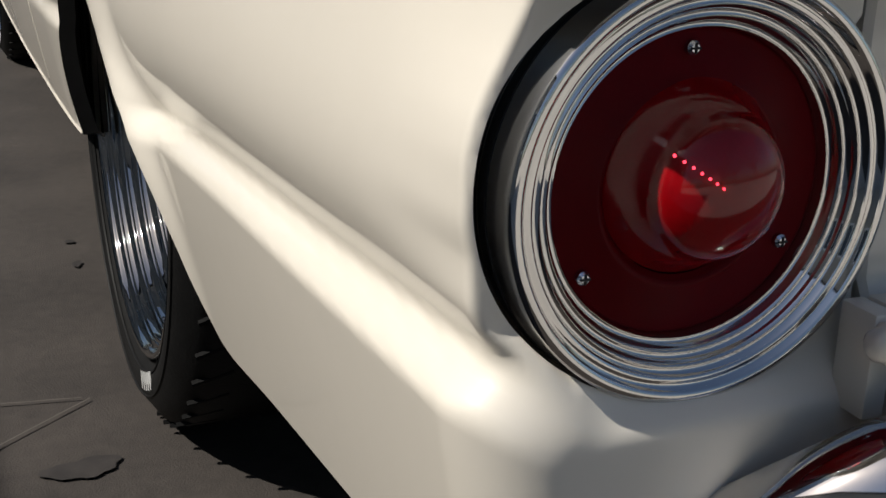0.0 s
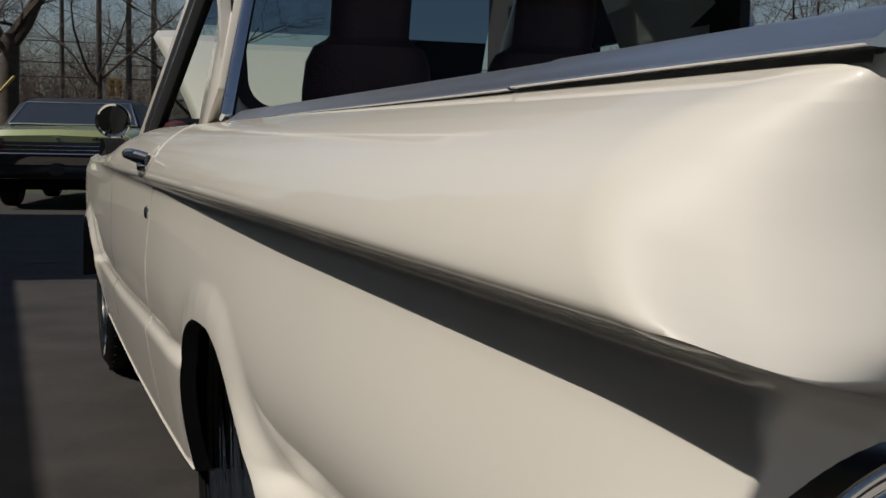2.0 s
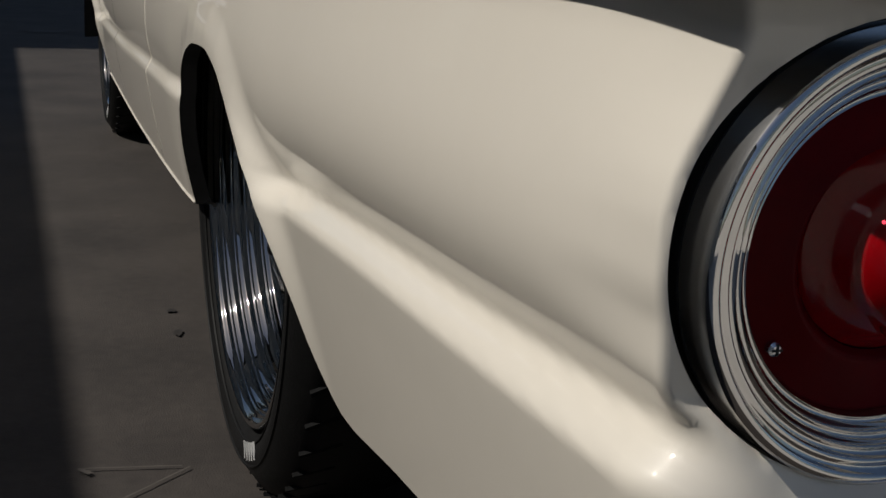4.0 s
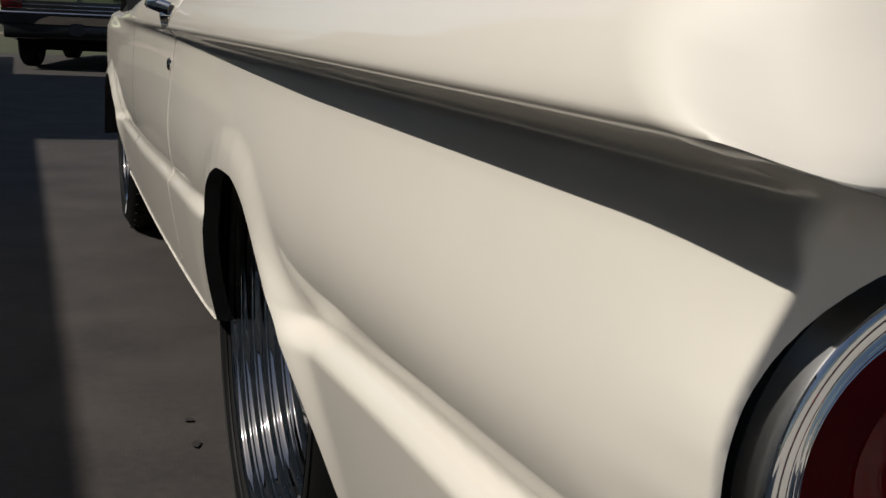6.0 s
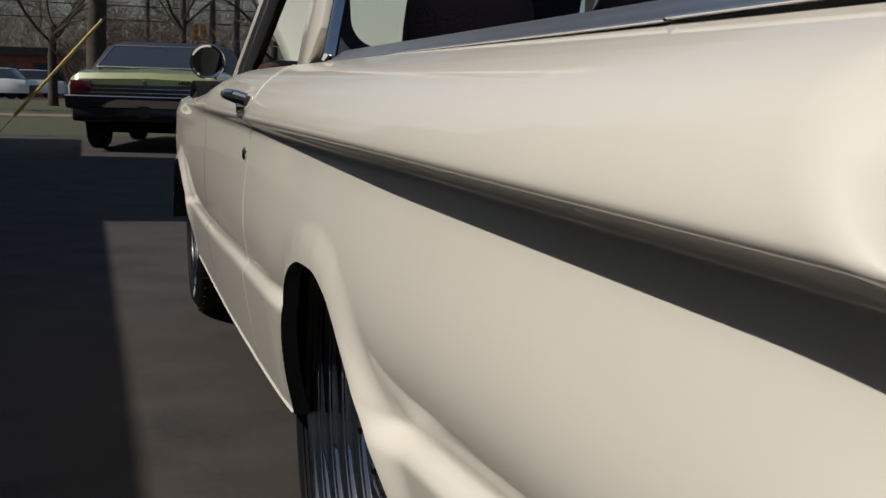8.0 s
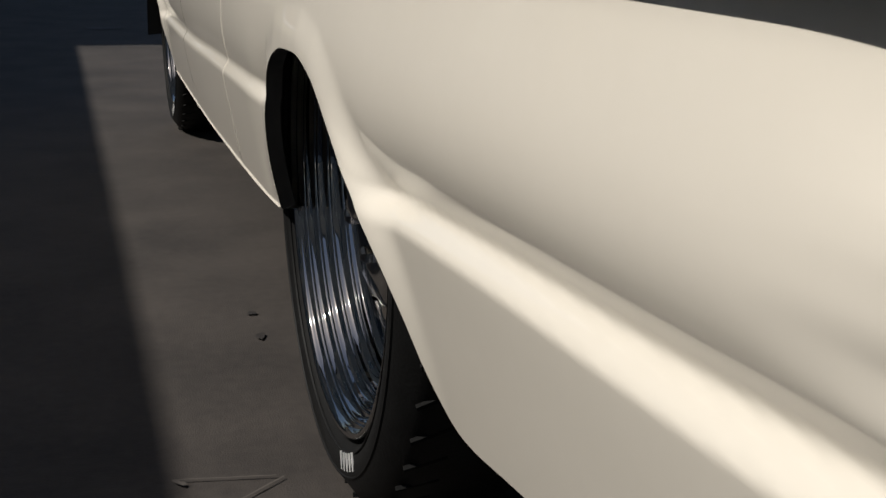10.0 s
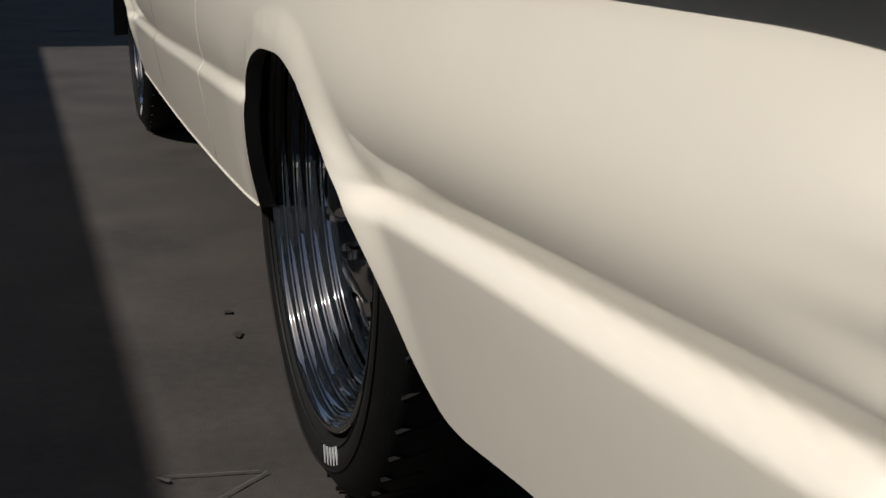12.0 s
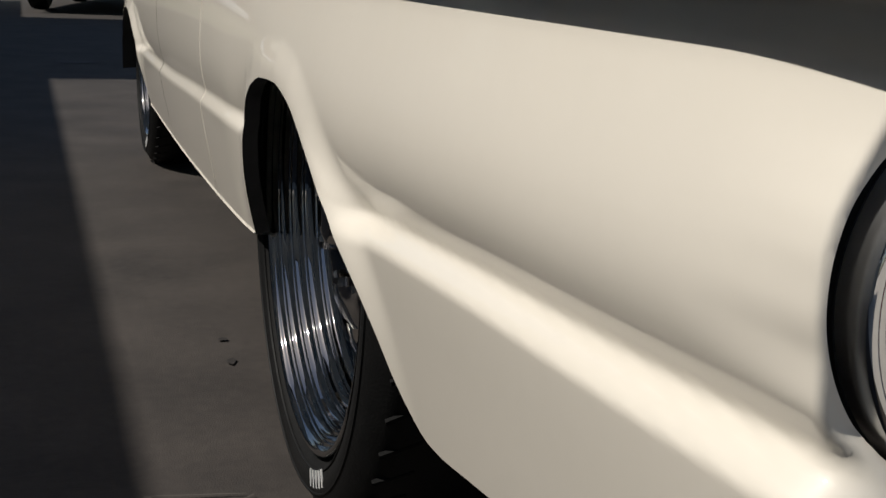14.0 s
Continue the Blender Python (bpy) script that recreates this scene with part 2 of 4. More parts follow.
# ---------------------------------------------------------------- the cream pickup
HUB_R, HUB_F, HUB_Z, TYRE_R = 1.16, 4.07, 0.400, 0.318
REAR_Y = -0.03
LAMP = (0.125, 0.607)             # centre of the round tail lamp across and up
WIDE = 1.40
HOLE = (0.1165, 0.6115)             # centre of the opening in the panel behind the lamp

TOP = [                           # height, inset of the shoulder above the spear
    (0.7350, -0.0005), (0.7375, -0.0020), (0.7410, -0.0026), (0.745, -0.0024), (0.752, -0.0010), (0.762, 0.0022), (0.774, 0.0075),
    (0.786, 0.0150), (0.797, 0.0245), (0.807, 0.0370), (0.815, 0.0495), (0.823, 0.0650), (0.832, 0.0860)]
SPEAR_Z = 0.735                   # underside of the shoulder
LEVELS = sorted({round(z, 4) for z in [p[0] for p in TOP]} | {round(0.252 + 0.0032 * i, 4) for i in range(151)} | {round(0.738 + 0.0052 * i, 4) for i in range(19)}, reverse=True)
ARCH_R = [(0.50, 0.325), (0.54, 0.319), (0.575, 0.317), (0.60, 0.320), (0.622, 0.331), (0.645, 0.352), (0.67, 0.386), (0.695, 0.413), (0.72, 0.435), (0.79, 0.479), (0.90, 0.534), (1.00, 0.570), (1.08, 0.581), (1.18, 0.577), (1.25, 0.563), (1.30, 0.540), (1.335, 0.50), (1.362, 0.45), (1.387, 0.40), (1.412, 0.35), (1.424, 0.322)]
ARCH_F = [(3.63, 0.260), (3.64, 0.37), (3.67, 0.44), (3.74, 0.495), (3.84, 0.530), (3.98, 0.545), (4.10, 0.540), (4.22, 0.515), (4.32, 0.465), (4.40, 0.395), (4.42, 0.30)]
BOTTOM = [(-0.1, 0.406), (0.0, 0.396), (0.1, 0.385), (0.2, 0.370), (0.3, 0.356), (0.4, 0.342), (0.46, 0.332), (0.50, 0.325)]
ROCKER = [(1.42, 0.318), (1.7, 0.301), (2.0, 0.288), (2.6, 0.271), (3.63, 0.257)]


def curve_pts(pairs, n=12):
    out = []
    for (a, b), (c, d) in zip(pairs, pairs[1:]):
        out += [(a + (c - a) * k / n, b + (d - b) * k / n) for k in range(n)]
    return np.array(out + [pairs[-1]])


ARCH_PTS = [curve_pts(ARCH_R), curve_pts(ARCH_F)]


def low_edge(y):
    if y < 0.50:
        return interp(y, BOTTOM)
    if y < 1.424:
        return spline(y, ARCH_R)
    if y < 3.63:
        return spline(y, ROCKER)
    if y < 4.42:
        return spline(y, ARCH_F)
    return 0.30


def taper(y):
    return 0.0013 * max(0.0, y - 0.8) ** 2 + 0.03 * max(0.0, y - 4.1) ** 2


@functools.lru_cache(None)
def flare(y, z):
    """How far the wheel arch lip stands out of the side, 0 to 1."""
    if not (0.45 < y < 1.55 or 3.5 < y < 4.6):
        return 0.0
    d = 9.0
    for pts in ARCH_PTS:
        d = min(d, float(np.sqrt(((pts - (y, z)) ** 2).sum(1)).min()))
    t = max(0.0, 1 - d / 0.055)
    fade = smooth01(0.60, 0.84, y) * (smooth01(0.28, 0.56, z) if (1.2 < y < 2 or 3 < y < 3.8) else 1.0)
    return t * t * (3 - 2 * t) * fade


@functools.lru_cache(None)
def ridge_z(y):
    """The crest of the lower blade, falling towards the front."""
    return spline(y, [(-0.06, 0.534), (0.0, 0.530), (0.2, 0.516), (0.4, 0.503), (0.6, 0.487), (0.8, 0.471), (1.1, 0.472), (1.36, 0.484), (2.0, 0.468), (2.6, 0.446), (3.6, 0.428)])


@functools.lru_cache(None)
def spear_depth(y):
    """How deep the cove under the shoulder is cut, dying out towards the front."""
    return spline(y, [(0.0, 1.12), (0.7, 1.08), (1.0, 0.92), (1.4, 0.64), (1.8, 0.42), (2.6, 0.22), (4.0, 0.12)])


def pod_edge(z):
    """Where the side ends at the round tail lamp, measured across the car."""
    return spline(z, [(0.535, 0.052), (0.5536, 0.0466), (0.5834, 0.0330), (0.605, 0.0285), (0.622, 0.0285), (0.636, 0.0305), (0.654, 0.0370), (0.669, 0.0430), (0.685, 0.0475), (0.697, 0.0495), (0.715, 0.0500)])


def section(y, z):
    """The body side before its edges are rounded: inset at a height."""
    ahead = smooth01(1.15, 1.55, y)
    zr = ridge_z(y)
    rise = 0.007 + 0.004 * smooth01(0.2, 0.8, y)
    zt = zr + rise
    zb = SPEAR_Z - 0.047
    h = zb - zt
    k = spear_depth(y)
    xb = -0.0005 + k * 0.0322
    down, up = -0.94 + 0.58 * ahead, 0.22 * k
    xt = xb - h * (up + (down - up) / 3.7)
    xr = xt - 0.026 + 0.012 * ahead
    if z >= SPEAR_Z:
        return spline(z, TOP)
    if z > zb:
        u = SPEAR_Z - z
        return -0.0005 + k * (0.0358 * (1 - max(0.0, 1 - u / 0.022) ** 2.6) - 0.0036 * max(0.0, u - 0.022) / 0.025)
    if z > zt:
        v = (z - zt) / h
        return xt + h * (up * v + (down - up) * (1 - (1 - v) ** 3.7) / 3.7)
    if z > zr:
        return xr + (xt - xr) * (z - zr) / rise
    return xr + 0.031 * ((zr - z) / 0.16) ** 1.15


def inset(y, z):
    zr = ridge_z(y)
    soft = 0.010 if z < zr + 0.018 else (0.0065 if z < zr + 0.09 else 0.0018 + 0.006 * smooth01(0.5, 1.3, y))
    soft += (0.006 - soft) * (1 - smooth01(0.004, 0.016, abs(z - SPEAR_Z)))
    if z < 0.75:
        d = sum(w * section(y, z + soft * q) for q, w in ((-1.0, 0.12), (-0.5, 0.23), (0.0, 0.30), (0.5, 0.23), (1.0, 0.12)))
    else:
        d = section(y, z)
    if y > 2.6 and z > 0.69:
        d += 2.0 * smooth01(2.6, 4.0, y) * (z - 0.69) ** 1.5
    tuck = (pod_edge(z) - 0.004 - d) * smooth01(0.560, 0.59, z) * (1 - smooth01(0.690, 0.712, z))
    reach = 0.13 if tuck > 0 else 0.34
    tuck = tuck if tuck > 0 else 0.55 * tuck
    if y < reach - 0.014:
        d += tuck * (1 - (max(y, -0.014) + 0.014) / reach) ** 2
    if z < 0.66:
        k = flare(y, z)
        d = d * (1 - k) + (0.006 if y < 2.5 else -0.012) * k
    return d


def bend(z):
    """The radius of the rear corner in plan."""
    return spline(z, [(0.40, 0.04), (0.530, 0.04), (0.559, 0.004), (0.70, 0.004), (0.715, 0.012), (0.728, 0.028), (0.737, 0.055), (0.745, 0.075), (0.76, 0.092), (0.78, 0.100), (0.80, 0.100), (0.832, 0.060)])


def gap_y(z):
    """The plane of the back at the tailgate gap; it steps in round the tail lamp under the overhanging shoulder."""
    return spline(z, [(0.40, -0.026), (0.528, -0.026), (0.559, -0.006), (0.64, -0.006), (0.66, -0.008), (0.685, -0.014), (0.70, -0.018), (0.715, -0.028), (0.728, -0.044), (0.737, -0.058), (0.745, -0.0575), (0.755, -0.053), (0.77, -0.044), (0.79, -0.034), (0.81, -0.026), (0.832, -0.020)])


def corner(z):
    """The rear corner at a height: radius, inset of the side, angle turned, foremost plane."""
    r = bend(z)
    d = inset(gap_y(z) + r, z)
    reach = rear_inner(z) - d
    t = math.pi / 2 if reach >= r else math.acos(max(-1.0, min(1.0, 1 - max(reach, 1e-4) / r)))
    return r, d, t, gap_y(z) - r * (1 - math.sin(t))


def place(s, z):
    """A point of the body skin: s runs along the side (from the rear corner forwards), below 0 round the corner and across the back."""
    r, d, t, y0 = corner(z)
    if s >= 0:
        y = y0 + r + s
        return Vector((taper(y) + inset(y, z), y, z))
    if -s <= r * t:
        a = -s / r
        return Vector((r + d - r * math.cos(a), y0 + r - r * math.sin(a), z))
    return Vector((min(d + r * (1 - math.cos(t)) + (-s - r * t), rear_inner(z)), gap_y(z), z))


def rear_inner(z):
    """Where the rear face of the quarter ends at the tailgate gap."""
    return spline(z, [(0.40, 0.214), (0.568, 0.212), (0.62, 0.203), (0.686, 0.1905), (0.70, 0.186), (0.715, 0.1745), (0.728, 0.157), (0.737, 0.1386), (0.749, 0.131), (0.778, 0.118), (0.807, 0.102), (0.823, 0.092), (0.832, 0.0865)])


def seam_y(z):
    """The door's rear gap."""
    return spline(z, [(0.25, 1.90), (0.36, 1.87), (0.60, 1.85), (0.70, 1.82), (0.745, 1.765), (0.775, 1.70), (0.80, 1.72), (0.829, 1.80)])


car, _ = thing("pickup_car", "cream two-door car-based pickup with chrome bed rails and raised bonnet", "pickup")


def side_column(yfun):
    out = []
    for z in LEVELS:
        y = yfun(z)
        zz = max(z, low_edge(y))
        x = taper(y) + inset(y, zz)
        if zz > SPEAR_Z:
            zz = SPEAR_Z + (zz - SPEAR_Z) * (1 - 0.40 * smooth01(2.3, 4.2, y))
        out.append(Vector((x, y, zz)))
    return out


def edge_lip(cols, y0, y1, parent, name, material, deep=0.05):
    """The turned-in lower edge between two stations."""
    rows = []
    for c in cols:
        a = c[-1]
        if y0 <= a.y <= y1:
            rows.append([a, a + Vector((0.003, 0, -0.001)), a + Vector((deep, 0, 0.003))])
    bm = bmesh.new()
    sheet(bm, rows)
    return part(name, bm, material, parent, angle=60)


# quarter panel: round the corner, then along the side to the door gap
cols = []
START = 0.115
for k in range(110):
    t = k / 109
    col = []
    for z in LEVELS:
        zz = max(z, interp(0.0, BOTTOM))
        r, d, turned, y0 = corner(zz)
        back = r * turned + max(0.0, rear_inner(zz) - d - r * (1 - math.cos(turned)))
        ahead = START - y0 - r
        s = -back + (back + ahead) * t
        if s > 0:
            zz = max(z, low_edge(y0 + r + s))
            s = min(s, ahead)
        p = place(s, zz)
        wrap = smooth01(-0.015, -0.075, s)
        p.z -= 0.020 * wrap * smooth01(0.42, 0.52, p.z) * (1 - smooth01(0.56, 0.60, p.z)) + 0.010 * wrap * smooth01(0.69, 0.724, p.z) * (1 - smooth01(0.775, 0.815, p.z))
        col.append(p)
    cols.append(col)
ys = [y for y in [0.0125 * k for k in range(1, 43)] if y > START + 0.003] + [0.53 + 0.01 * k for k in range(0, 76)] + [1.286 + 0.006 * k for k in range(23)] + [1.4235, 1.4245, 1.43]
for y in ys:
    cols.append(side_column(lambda z, y=y: y))
for k in range(1, 15):
    cols.append(side_column(lambda z, k=k: 1.43 + (seam_y(z) - 0.003 - 1.43) * k / 14))
bm = bmesh.new()
sheet(bm, cols)
def off_hole(p):
    return math.hypot(p.x - HOLE[0], p.z - HOLE[1])


bmesh.ops.delete(bm, geom=[f for f in bm.faces if f.calc_center_median().y < -0.0035 and off_hole(f.calc_center_median()) < 0.0888], context="FACES")
for v in bm.verts:
    if v.is_boundary and v.co.y < -0.0025 and v.co.x < 0.195 and 0.081 < off_hole(v.co) < 0.098 and v.co.z > 0.50:
        d = 0.0888 / off_hole(v.co)
        v.co.x, v.co.z = HOLE[0] + (v.co.x - HOLE[0]) * d, HOLE[1] + (v.co.z - HOLE[1]) * d
quarter_panel = part("quarter_panel", bm, CREAM, car, "glossy cream rear quarter panel with sculpted spear", angle=60, face=(-1, 0, 0))
edge_lip(cols, -1, 0.60, quarter_panel, "lower_edge", CREAM, 0.02)
edge_lip(cols, 0.58, 1.426, quarter_panel, "arch_lip", RUBBER, 0.022)

bm = bmesh.new()
edge = side_column(lambda z: seam_y(z) - 0.0035)
tube(bm, [p + Vector((0.0008, 0, 0)) for p in edge if p.z > 0.32], 0.0020, 8)
part("panel_edge", bm, CREAM, quarter_panel)
cols = []
for k in range(0, 34):
    cols.append(side_column(lambda z, k=k: seam_y(z) + 0.003 + (2.80 - seam_y(z) - 0.003) * k / 33))
bm = bmesh.new()
sheet(bm, cols)
door = part("door", bm, CREAM, car, angle=60)
cols = []
ys = [2.806 + 0.0355 * k for k in range(24)] + [3.629, 3.631] + [3.632 + 0.0158 * k for k in range(1, 51)] + [4.43 + 0.03 * k for k in range(8)]
for y in ys:
    cols.append(side_column(lambda z, y=y: y))
bm = bmesh.new()
sheet(bm, cols)
fender = part("front_fender", bm, CREAM, car, angle=60)
edge_lip(cols, 3.627, 4.43, fender, "arch_lip", RUBBER, 0.06)

# dark inner structure behind the skin, closed body on the far side
bm = bmesh.new()
box(bm, 0.11, 0.05, 0.30, WIDE - 0.02, HUB_R - 0.42, 0.70)
box(bm, 0.11, HUB_R + 0.41, 0.27, WIDE - 0.02, HUB_F - 0.42, 0.74)
box(bm, 0.34, HUB_R - 0.42, 0.30, WIDE - 0.02, HUB_R + 0.41, 0.70)
box(bm, 0.34, HUB_F - 0.42, 0.30, WIDE - 0.02, 4.62, 0.74)
part("underbody", bm, BLACK, car, smooth=False)
for hub, name in ((HUB_R, "wheel_housing"), (HUB_F, "wheel_housing")):
    bm = bmesh.new()
    lathe(bm, [(0.414, 0.06), (0.414, 0.36), (0.05, 0.36)], 40, "x", (0, hub, HUB_Z), 0, 180)
    part(name, bm, BLACK, car)
# far side and tail
bm = bmesh.new()
rows = [[(WIDE - inset(y, z) - taper(y), y, z) for z in LEVELS[::4]] for y in np.linspace(0.0, 4.64, 30)]
sheet(bm, rows)
part("far_side_panel", bm, CREAM, car)
bm = bmesh.new()
rows = [[(0.10 + taper(y), y, 0.80), (0.5, y, 0.80 + 0.02), (WIDE - 0.5, y, 0.82), (WIDE - 0.10 - taper(y), y, 0.80)] for y in (3.25, 3.8, 4.3, 4.62)]
rows.append([(p[0], 4.66, 0.45) for p in rows[-1]])
sheet(bm, rows)
part("front_panel", bm, CREAM, car)

# bed floor and tailgate
bm = bmesh.new()
box(bm, 0.10, 0.0, 0.50, WIDE - 0.10, 1.50, 0.52)
part("bed_floor", bm, CREAM, car)
bm = bmesh.new()
rows = []
for z in [0.50 + 0.0083 * k for k in range(41)]:
    zz = min(z, 0.830)
    y = gap_y(zz)
    a = rear_inner(zz) + 0.004
    zz -= 0.010 * smooth01(0.69, 0.724, zz) * (1 - smooth01(0.775, 0.815, zz))
    rows.append([(a, y + 0.03, zz), (a, y + 0.003, zz), (a + 0.003, y, zz)] + [(x, y, zz) for x in np.linspace(a + 0.05, WIDE - a - 0.05, 8)] + [(WIDE - a - 0.003, y, zz), (WIDE - a, y + 0.003, zz), (WIDE - a, y + 0.03, zz)])
sheet(bm, rows)
part("tailgate", bm, CREAM, car, "smooth cream tailgate")
bm = bmesh.new()
box(bm, 0.20, 0.0, 0.42, WIDE - 0.20, 0.06, 0.50)
part("rear_valance", bm, CREAM, car)

# chrome bed rail with its dark gap
def rail_x(y):
    return 0.086 + 0.012 * smooth01(0.0, 1.5, y)


def rail(name, y0, y1, up, label):
    bm = bmesh.new()
    rows = []
    for y in np.linspace(y0, y1, 40):
        x = rail_x(y)
        z = up + 0.0015 * smooth01(0.5, -0.03, y) if y < 0.5 else up
        rows.append([(x - 0.001, y, z + 0.8318), (x - 0.008, y, z + 0.8320), (x - 0.0095, y, z + 0.8330), (x - 0.0085, y, z + 0.8342), (x - 0.005, y, z + 0.8350), (x + 0.004, y, z + 0.8415), (x + 0.012, y, z + 0.8470), (x + 0.022, y, z + 0.8505), (x + 0.05, y, z + 0.852), (x + 0.085, y, z + 0.850), (x + 0.09, y, 0.80)])
    sheet(bm, rows)
    bm.faces.new([bm.verts.new(p) for p in rows[0]])
    return part(name, bm, RAIL_CHROME, car, label)


rail("bed_rail", -0.018, 0.308, 0.0006, "chrome end length of the bed rail cap")
rail("bed_rail", 0.3105, 1.47, -0.0004, "long chrome cap on top of the bed side")
bm = bmesh.new()
rows = [[(rail_x(y) - 0.0045, y, 0.8285), (rail_x(y) - 0.0035, y, 0.8335)] for y in np.linspace(-0.016, 1.47, 40)]
sheet(bm, rows)
part("rail_seal", bm, RUBBER, car)


# ---- tail lamp
def tail_lamp(cx, cz, y0, parent, name="tail_lamp"):
    """y0: the plane of the outer rim."""
    o = (cx, 0, cz)
    bm = bmesh.new()
    lathe(bm, [(0.070, 0.09), (0.080, 0.09), (0.080, 0.036), (0.0882, 0.0310), (0.0896, 0.0265), (0.0894, 0.0225), (0.0891, 0.0213), (0.0875, 0.0215)], 96, "y", (cx, y0, cz))
    gasket = part("gasket", bm, RUBBER, parent, "black rubber gasket")
    bm = bmesh.new()
    lathe(bm, [(0.0888, 0.030), (0.0888, 0.0215), (0.0886, 0.0190), (0.0882, 0.0032), (0.0877, 0.0016)], 128, "y", (cx, y0, cz))
    part("bezel_band", bm, BAND_CHROME, parent, "dulled chrome band round the bezel", angle=80)
    bm = bmesh.new()
    prof = [(0.0882, 0.0020), (0.0876, 0.0011), (0.0865, 0.0005), (0.0845, 0.0), (0.0828, 0.0012), (0.0820, 0.0035),
            (0.0805, 0.0042), (0.0790, 0.0030), (0.0775, 0.0042), (0.0768, 0.0068), (0.0752, 0.0074), (0.0738, 0.0062), (0.0724, 0.0076), (0.0717, 0.0104),
            (0.0702, 0.0110), (0.0690, 0.0100), (0.0676, 0.0114), (0.0668, 0.0145), (0.0655, 0.0152), (0.0645, 0.0145), (0.0635, 0.018), (0.0630, 0.026)]
    lathe(bm, prof, 128, "y", (cx, y0, cz))
    bez = part("bezel", bm, CHROME, parent, "chrome bezel with stepped rings", angle=80)
    bm = bmesh.new()
    lathe(bm, [(0.0634, 0.0195), (0.062, 0.0185), (0.045, 0.0180), (0.0435, 0.0165), (0.0415, 0.0165), (0.040, 0.018), (0.038, 0.0195)], 96, "y", (cx, y0, cz))
    part("lens_ring", bm, RED_RING, parent, "dark red flat lens ring", angle=50)
    bm = bmesh.new()
    dome = [(0.0410, 0.0185), (0.0395, 0.0160), (0.0370, 0.0115), (0.0345, 0.0066), (0.0315, 0.0018), (0.0295, -0.001)] + [(0.0295 * math.cos(radians(a)), -0.001 - 0.017 * math.sin(radians(a))) for a in (12, 25, 40, 55, 70, 82, 89.9)]
    lathe(bm, dome, 96, "y", (cx, y0, cz + 0.004))
    part("lens_dome", bm, RED_LENS, parent, "glossy red domed lens")
    # A row of lens glints, drawn as tiny glowing beads.
    for k in range(10):
        bm = bmesh.new()
        t = k / 9 - 0.5
        bmesh.ops.create_icosphere(bm, subdivisions=1, radius=0.0007 - 0.0002 * t, matrix=Matrix.Translation((cx - 0.0140 + 0.031 * t, y0 - 0.0178 + 0.016 * t * t, cz + 0.012 - 0.0200 * t)))
        part("glint_dot", bm, RED_GLINT, parent, "small red lens glint drawn as a glowing dot")
    for dx, dz in ((-0.005, 0.056), (0.047, -0.0275), (-0.047, -0.034)):
        bm = bmesh.new()
        lathe(bm, [(0.0, 0.0145), (0.0018, 0.0147), (0.0030, 0.0160), (0.0032, 0.0185)], 16, "y", (cx + dx, y0, cz + dz))
        scr = part("screw", bm, CHROME_DULL, parent)
        bm = bmesh.new()
        box(bm, cx + dx - 0.0022, y0 + 0.0140, cz + dz - 0.0004, cx + dx + 0.0022, y0 + 0.0150, cz + dz + 0.0004)
        box(bm, cx + dx - 0.0004, y0 + 0.0141, cz + dz - 0.0022, cx + dx + 0.0004, y0 + 0.0151, cz + dz + 0.0022)
        part("screw_slot", bm, RUBBER, scr, smooth=False)
    return bez


lamp = new("tail_lamp")
lamp.parent = car
tail_lamp(LAMP[0], LAMP[1], -0.02, lamp)


